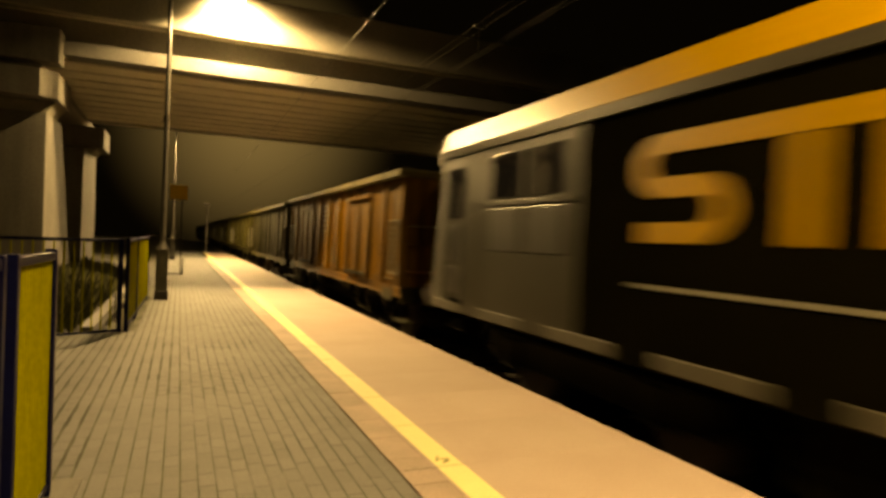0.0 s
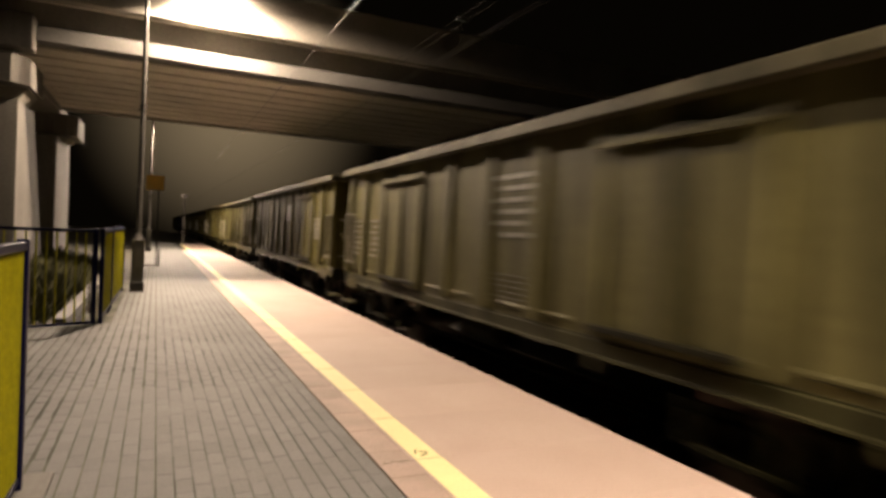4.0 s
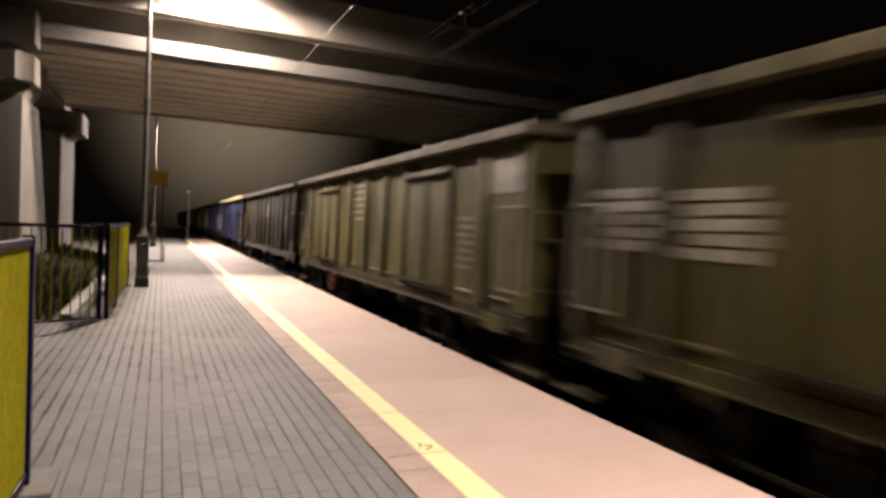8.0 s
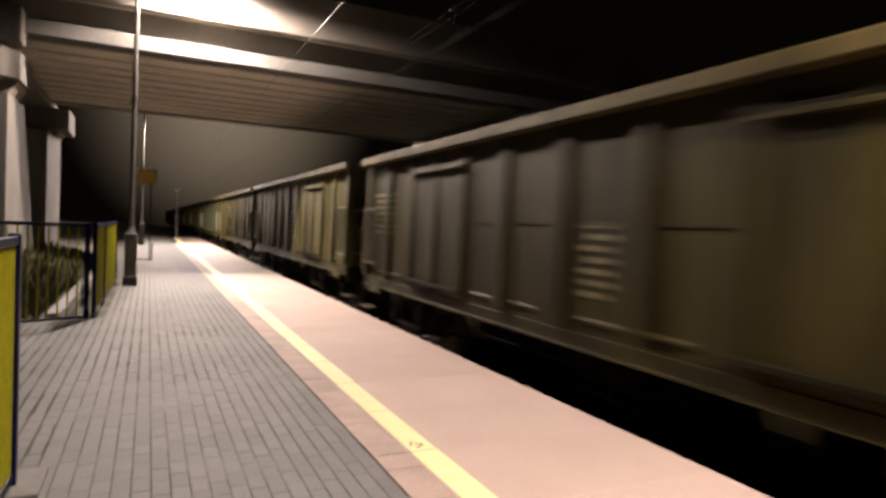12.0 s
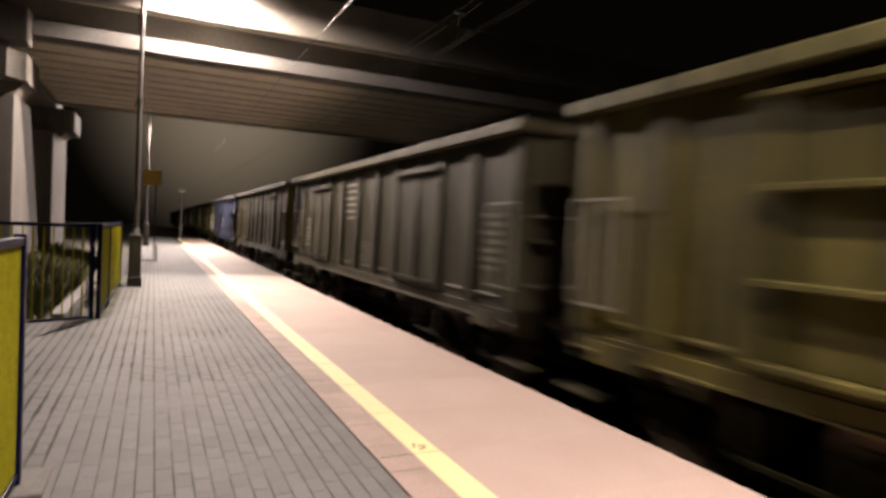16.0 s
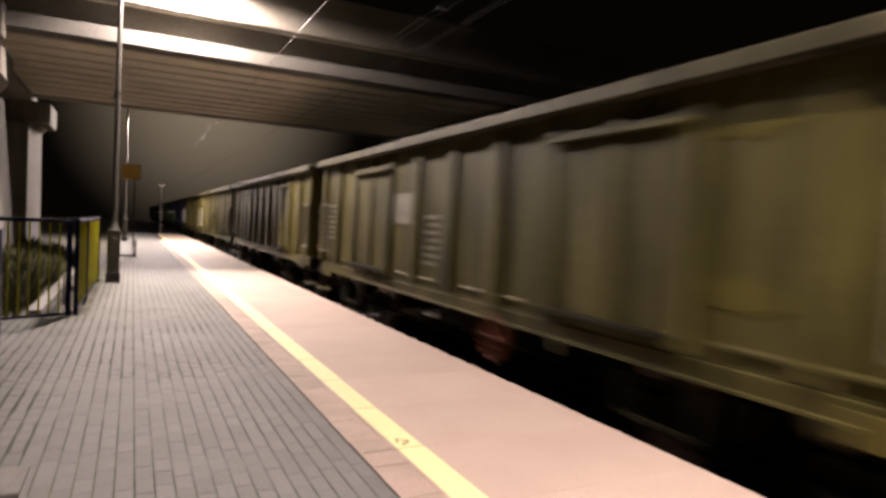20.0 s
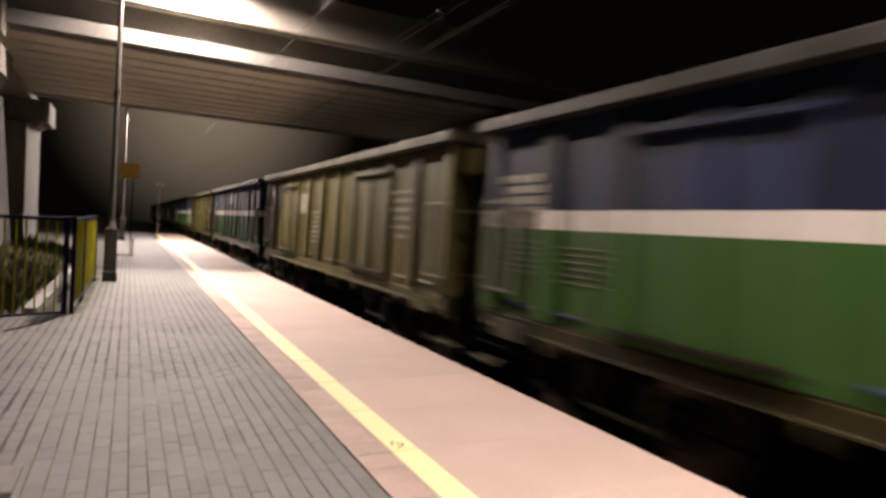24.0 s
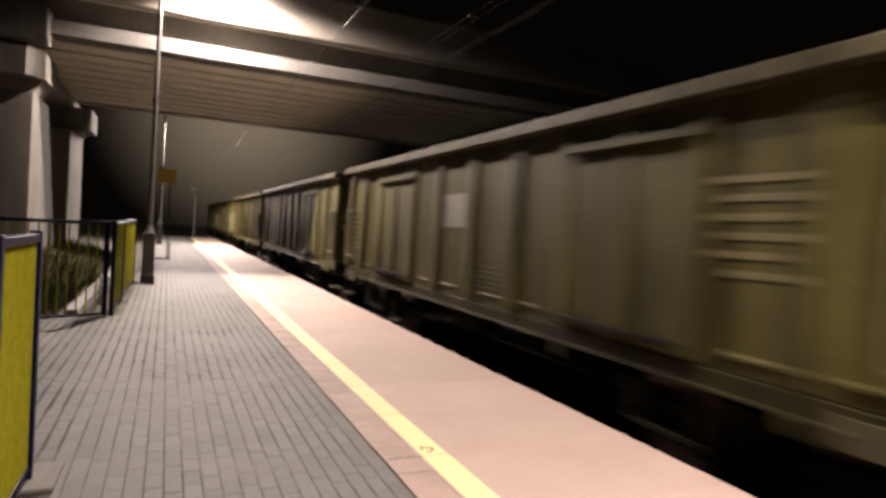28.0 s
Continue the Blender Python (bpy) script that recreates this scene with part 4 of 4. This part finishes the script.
    kinds = {
        1: ("ribs", orange, rail_orange, "yellow", "orange-brown open freight wagon with ribbed sides", {}),
        2: ("ribs", soot, rail_yellow, "white", "sooty olive open wagon with a yellowish top rail", {"layout": "sooty"}),
        3: ("ribs", soot, None, "white", "sooty olive open wagon with ribbed sides", {"layout": "upper"}),
        4: ("bars", dark_olive, None, "white", "olive-grey open wagon with barred double doors", {}),
        5: ("ribs", grey, None, "white", "dusty grey open wagon with a pale placard", {"layout": "placard"}),
        10: ("ribs", brown, rail_orange, None, "dark brown open wagon with a tan top rail", {}),
        12: ("ribs", grey, None, "white", "dusty grey open wagon with rusty red wheels", {"layout": "end_card", "wheels": rust_red}),
        11: ("ribs", soot, None, "white", "sooty olive open wagon with white stencilled lines", {"layout": "eleven"}),
        21: ("ribs", dark_olive, None, "white", L["olive"], {"layout": "lower"}),
        14: ("braced", blue, cream_paint, "white", "blue open wagon with diagonal braces and cream rail", {"layout": "unmarked"}),
        15: ("ribs", navy, slate, "white", "navy blue open wagon with white stencilled blocks", {"layout": "panel", "wheels": rust_red}),
        13: ("ribs", olive, None, "white", "olive open wagon with a bold white stencil block", {"layout": "bold", "wheels": rust_red}),
        16: ("ribs", tan, rail_yellow, None, "tan rusty open freight wagon with ribbed sides", {}),
        17: ("ribs", brown, rail_orange, "yellow", "dark brown open wagon with yellow stencilling", {"layout": "low"}),
        20: ("ribs", dgreen, olive, "white", "dark olive-green open wagon with white stencilling", {}),
        22: ("bars", olive2, grey, None, "yellowish olive open wagon with barred doors", {}),
        23: ("ribs", dark, None, "white", "dark grey open wagon with white stencilled blocks", {}),
        24: ("ribs", olive2, None, "yellow", "yellowish olive open wagon with rusty red wheels", {"wheels": rust_red}),
        25: ("braced", dusty_blue, pale_rail, "white", "pale blue open wagon with diagonal braces", {"layout": "braced"}),
        26: ("braced", soot, None, "white", "blackened open wagon with diagonal braces", {"layout": "braced"}),
        27: ("bars", grey, None, "white", "dusty grey open wagon with barred doors", {}),
        28: ("ribs", olive, None, "white", "olive open wagon with a white patch", {"layout": "patches", "wheels": rust_red}),
        29: ("ribs", olive2, None, None, "tan-olive open freight wagon with ribbed sides", {}),
        31: ("ribs", brown, None, None, "dark brown open freight wagon, heavily soiled", {}),
        32: ("ribs", navy, slate, "white", "blue open wagon with red wheels and white stencilling", {"layout": "panel", "wheels": rust_red}),
        33: ("ribs", banded, slate, "white", "open wagon in blue over green with white band", {"layout": "livery", "wheels": rust_red, "trim": navy}),
        34: ("ribs", olive, None, "white", L["olive"], {"layout": "placard"}),
        35: ("ribs", banded, slate, "white", "open wagon in blue over green with white band", {"layout": "livery", "wheels": rust_red, "trim": navy}),
        36: ("ribs", soot, None, "yellow", "dark olive open wagon with faint yellow stencilling", {"layout": "worn"}),
        37: ("ribs", banded, slate, "white", "open wagon in blue over green with white band", {"layout": "livery", "wheels": rust_red, "trim": navy}),
        38: ("ribs", dgreen, dark, "white", "dark green open wagon with large white lettering bars", {"layout": "large"}),
        39: ("ribs", olive, None, "yellow", "olive-brown open wagon with yellow stencilling", {"layout": "yellowed"}),
    }
    for k in range(1, 44):
        style, body, rail, marks, label, more = kinds.get(k, ("ribs", olive if k % 2 else grey, None, "white", L["olive" if k % 2 else "grey"], {"layout": ("plain", "upper", "bold", "lower", "placard")[k % 5]}))
        wagon(k, style, body, rail, marks, label, **more)


UNDER, LADDER, WORN, CORNER, SILL, SIGNAL = [], [], [], [], [], []


# ---- locomotive ----
def ribbon(name, path, width, x, s, mat, parent):
    """A flat painted ribbon that follows a path on the locomotive's side."""
    bm = B()
    rows = []
    for i, (y, z) in enumerate(path):
        a, b = path[max(i - 1, 0)], path[min(i + 1, len(path) - 1)]
        d = Vector((b[0] - a[0], b[1] - a[1])).normalized()
        ny, nz = -d.y * width / 2, d.x * width / 2
        rows.append([bm.verts.new((x + s * q, y + ny * e, z + nz * e)) for q, e in ((0.0, -1), (0.009, -1), (0.009, 1), (0.0, 1))])
    for a, b in zip(rows, rows[1:]):
        for k in range(4):
            bm.faces.new((a[k], a[(k + 1) % 4], b[(k + 1) % 4], b[k]))
    bm.faces.new(rows[0]), bm.faces.new(list(reversed(rows[-1])))
    bmesh.ops.recalc_face_normals(bm, faces=bm.faces)
    return part(name, bm, mat, parent)


def locomotive():
    charcoal = material("charcoal_paint", (0.0034, 0.0029, 0.0012), 0.5, second=(0.0020, 0.0017, 0.0008), scale=2, fine=20, bump=0.03, sheen=0.0)
    warm_grey = material("warm_grey_paint", (0.0125, 0.0110, 0.0045), 0.45, second=(0.0070, 0.0062, 0.0028), scale=2, fine=20, bump=0.03, sheen=0.2)
    amber = material("amber_paint", (0.26, 0.1346, 0.006964), 0.4, second=(0.2321, 0.1161, 0.006964), scale=2, fine=20, bump=0.03)
    silver = material("silver_gutter", (0.07, 0.066, 0.055), 0.3, 0.5, second=(0.045, 0.042, 0.035), scale=3, fine=20, bump=0.02)
    beige = material("beige_roof_paint", (0.10, 0.078, 0.042), 0.5, second=(0.075, 0.058, 0.032), scale=3, fine=20, bump=0.03)
    panel_grey = material("dark_cab_panel", (0.0035, 0.0031, 0.0016), 0.4, second=(0.0025, 0.0022, 0.0012), scale=3, fine=20, bump=0.02)
    skirt_grey = material("dusty_skirt_paint", (0.032, 0.027, 0.014), 0.6, second=(0.018, 0.015, 0.008), scale=4, fine=20, bump=0.05)
    glass = material("dark_window_glass", (0.008, 0.008, 0.01), 0.08, bump=0, grain=0)
    lo = thing("locomotive", (AXIS, 0, RAIL), "dark grey electric locomotive with amber roof stripe and lettering", "locomotive")
    h, n = 1.48, 9.41
    sec = [(-h, 0.98), (-h, 3.45), (-h + 0.12, 3.78), (-h + 0.5, 3.95), (h - 0.5, 3.95), (h - 0.12, 3.78), (h, 3.45), (h, 0.98)]
    bm = B()
    prism(bm, sec, 1, -n + 0.95, n - 0.95)
    part("body", bm, charcoal, lo)
    for e in (-1, 1):
        cab = B()
        a = [cab.verts.new((u, e * (n - 0.95), v)) for u, v in sec]
        b = [cab.verts.new((u * 0.84, e * (n - (0.0 if v < 2.4 else 0.05 + 0.62 * (v - 2.4) / 1.55)), v - (0.04 if v > 3 else 0))) for u, v in sec]
        cab.faces.new(a), cab.faces.new(list(reversed(b)))
        for i in range(len(sec)):
            j = (i + 1) % len(sec)
            cab.faces.new((a[i], b[i], b[j], a[j]))
        bmesh.ops.recalc_face_normals(cab, faces=cab.faces)
        part("cab", cab, warm_grey, lo, "warm grey driver's cab")
        part("windscreen", box(B(), -1.15, 1.15, e * (n - 0.12) - 0.06, e * (n - 0.12) + 0.06, 2.35, 3.1, 0.03), glass, lo)
        for s in (-1, 1):
            rod_b = rod(B(), (s * 0.875, e * (n - 0.02), 1.05), (s * 0.875, e * (n + 0.6), 1.05), 0.09, sides=12)
            bf = part("buffer", rod_b, dark_steel, lo)
            part("buffer_head", rod(B(), (s * 0.875, e * (n + 0.6), 1.05), (s * 0.875, e * (n + 0.66), 1.05), 0.23, sides=20), dark_steel, bf)
    for s in (-1, 1):
        f = s * h
        def side(name, y0, y1, z0, z1, mat, depth=0.012, bev=0.004, label="", lean=0.0):
            lo_x, hi_x = sorted((f - s * 0.004, f + s * depth))
            return part(name, box(B(), lo_x, hi_x, y0, y1, z0, z1, bev), mat, lo, label)
        bm = B()
        prism(bm, [(f + s * 0.015, 3.46), (f - s * 0.11, 3.775), (f - s * 0.14, 3.76), (f - s * 0.01, 3.45)], 1, -n + 3.3, n - 3.3)
        part("roof_stripe", bm, amber, lo, "amber stripe along the roof edge")
        for e in (-1, 1):
            bm = B()
            ends = sorted((e * (n - 0.92), e * (n - 3.29)))
            prism(bm, [(f + s * 0.015, 3.46), (f - s * 0.11, 3.775), (f - s * 0.14, 3.76), (f - s * 0.01, 3.45)], 1, *ends)
            part("cab_roof_edge", bm, beige, lo, "beige roof edge over the cab")
        side("gutter", -n + 0.9, n - 0.9, 3.33, 3.45, silver, 0.03)
        for e in (-1, 1):
            y = e * (n - 3.47)
            side("cab_wall", min(e * (n - 4.6), e * (n - 0.96)), max(e * (n - 4.6), e * (n - 0.96)), 1.0, 3.33, warm_grey, 0.006)
            for c in (-0.46, 0.46):
                side("side_window", y + c - 0.38, y + c + 0.38, 2.62, 3.2, glass, 0.02, 0.01)
                side("side_grille", y + c - 0.38, y + c + 0.38, 1.95, 2.5, panel_grey, 0.02, 0.01)
            side("waist_rail", y - 0.95, y + 0.95, 2.53, 2.59, warm_grey, 0.03)
            yd = e * (n - 1.45)
            d = side("cab_door", yd - 0.30, yd + 0.30, 1.05, 3.2, warm_grey, 0.012)
            side("door_window", yd - 0.27, yd + 0.27, 2.38, 3.14, glass, 0.02, 0.01)
            side("door_panel", yd - 0.22, yd + 0.22, 1.75, 2.3, panel_grey, 0.02, 0.01)
            side("door_panel", yd - 0.22, yd + 0.22, 1.28, 1.68, panel_grey, 0.02, 0.01)
            side("cab_step_recess", yd - 0.30, yd + 0.15, 1.10, 1.20, charcoal, 0.016, 0.004)
            for c in (-0.36, 0.36):
                part("handrail", rod(B(), (f + s * 0.05, yd + c, 1.2), (f + s * 0.05, yd + c, 2.7), 0.015, sides=8), galvanised, lo)
        side("white_line", -3.95, 3.95, 1.69, 1.73, white_paint, 0.008, 0.0, "thin white line")
        # bar emblem in amber: rounded serpentine and upright blocks
        z0 = 2.1
        y = 3.87
        t = 0.175
        r = 0.19
        path = [(y - 1.25, z0 + 0.86), (y - 0.2, z0 + 0.86)]
        path += [(y - 0.2 + r * math.sin(a), z0 + 0.67 + r * math.cos(a)) for a in [math.pi * i / 8 for i in range(1, 8)]]
        path += [(y - 0.2, z0 + 0.48), (y - 0.71, z0 + 0.48)]
        path += [(y - 0.71 - r * math.sin(a), z0 + 0.29 + r * math.cos(a)) for a in [math.pi * i / 8 for i in range(1, 8)]]
        path += [(y - 0.71, z0 + 0.09), (y, z0 + 0.09)]
        ribbon("emblem", path, t, f, s, amber, lo)
        for c in (1.47, 2.14, 2.52, 3.1):
            side("emblem_bar", y - c - 0.22, y - c, z0, z0 + 0.765, amber, 0.009, 0.0)
        side("emblem_bar", y - 3.4, y - 1.255, z0 + 0.775, z0 + 0.948, amber, 0.009, 0.0)
        for i in range(10):
            yy = -n + 1.6 + i * 1.72
            side("skirt_panel", yy, yy + 1.1, 1.0, 1.14, skirt_grey, 0.02, 0.01)
    for e in (-1, 1):
        bg = part("bogie", box(B(), -1.2, 1.2, e * 5.2 - 2.0, e * 5.2 + 2.0, 0.45, 0.85, 0.05), UNDER[0], lo)
        for dy in (-1.35, 1.35):
            ws = share("wheelset", PARTS["wheelset"], bg, pose(0, e * 5.2 + dy, 0.55) @ Matrix.Diagonal((1, 1.2, 1.2, 1)), rail_steel)
            for s in (-1, 1):
                part("axle_box", box(B(), s * 1.15 - 0.1, s * 1.15 + 0.12, e * 5.2 + dy - 0.2, e * 5.2 + dy + 0.2, 0.4, 0.8, 0.03), UNDER[0], bg)
    part("equipment_box", box(B(), -1.35, 1.35, -2.4, 2.4, 0.35, 0.98, 0.05), charcoal, lo)
    part("roof_gear", box(B(), -0.5, 0.5, -4.5, 4.5, 3.94, 4.15, 0.05), charcoal, lo)
    bm = B()
    for s in (-1, 1):
        rod(bm, (s * 0.35, -3.0, 4.15), (s * 0.25, -4.6, 4.95), 0.03)
        rod(bm, (s * 0.25, -4.6, 4.95), (s * 0.2, -3.2, 5.65), 0.025)
    rod(bm, (-0.8, -3.2, 5.68), (0.8, -3.2, 5.68), 0.03)
    part("pantograph", bm, dark_steel, lo)
    return lo


# ---- motion of the train ----
def run_at(t):
    i = min(int(t), 27)
    a, b = RUN[i], RUN[i + 1]
    return a + (b - a) * (t - i)


SHIFT = {2: 0.35, 5: -0.2, 6: -0.2, 10: 0.1, 11: 0.4, 13: -0.2, 14: -0.35, 16: -0.2, 17: -0.2, 18: 0.3, 21: 0.2, 22: -0.2, 23: -0.22, 24: -0.3,
         28: 0.42, 29: 0.42, 30: 0.2, 32: -0.2, 33: 0.2, 34: -0.3, 35: -0.15, 36: -0.3, 37: -0.3, 38: 0.5}


def motions():
    for k, w in WAGONS:
        mid = PITCH * (k + 0.5) + (SHIFT.get(k, 0) + SHIFT.get(k + 1, 0)) / 2
        walk(w, [(t, pose(AXIS, mid - RUN[t], RAIL)) for t in range(29)])
        OFFSET[k] = mid
    walk(LOCO, [(t, pose(AXIS, PITCH - 9.97 + 0.05 - RUN[t], RAIL)) for t in range(29)])
    for k, y, dy, ws in WHEELS:
        base = OFFSET[k] + y
        seen = [i / 30 for i in range(0, 841) if -8 < base - run_at(i / 30) < 34]
        if not seen:
            continue
        rows = [(t, pose(0, dy, 0.46, math.degrees((base - run_at(t)) / 0.46) % 360)) for t in seen]
        if seen[0] > 0:
            rows.insert(0, (0, rows[0][1]))
        if seen[-1] < 28:
            rows.append((28, rows[-1][1]))
        walk(ws, rows)


OFFSET = {}

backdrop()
ground()
track()
bridge()
fences()
lamps()
loose_stone()
sign()
wires()
train()
LOCO = locomotive()
verge()
slabs()
pavers()
motions()
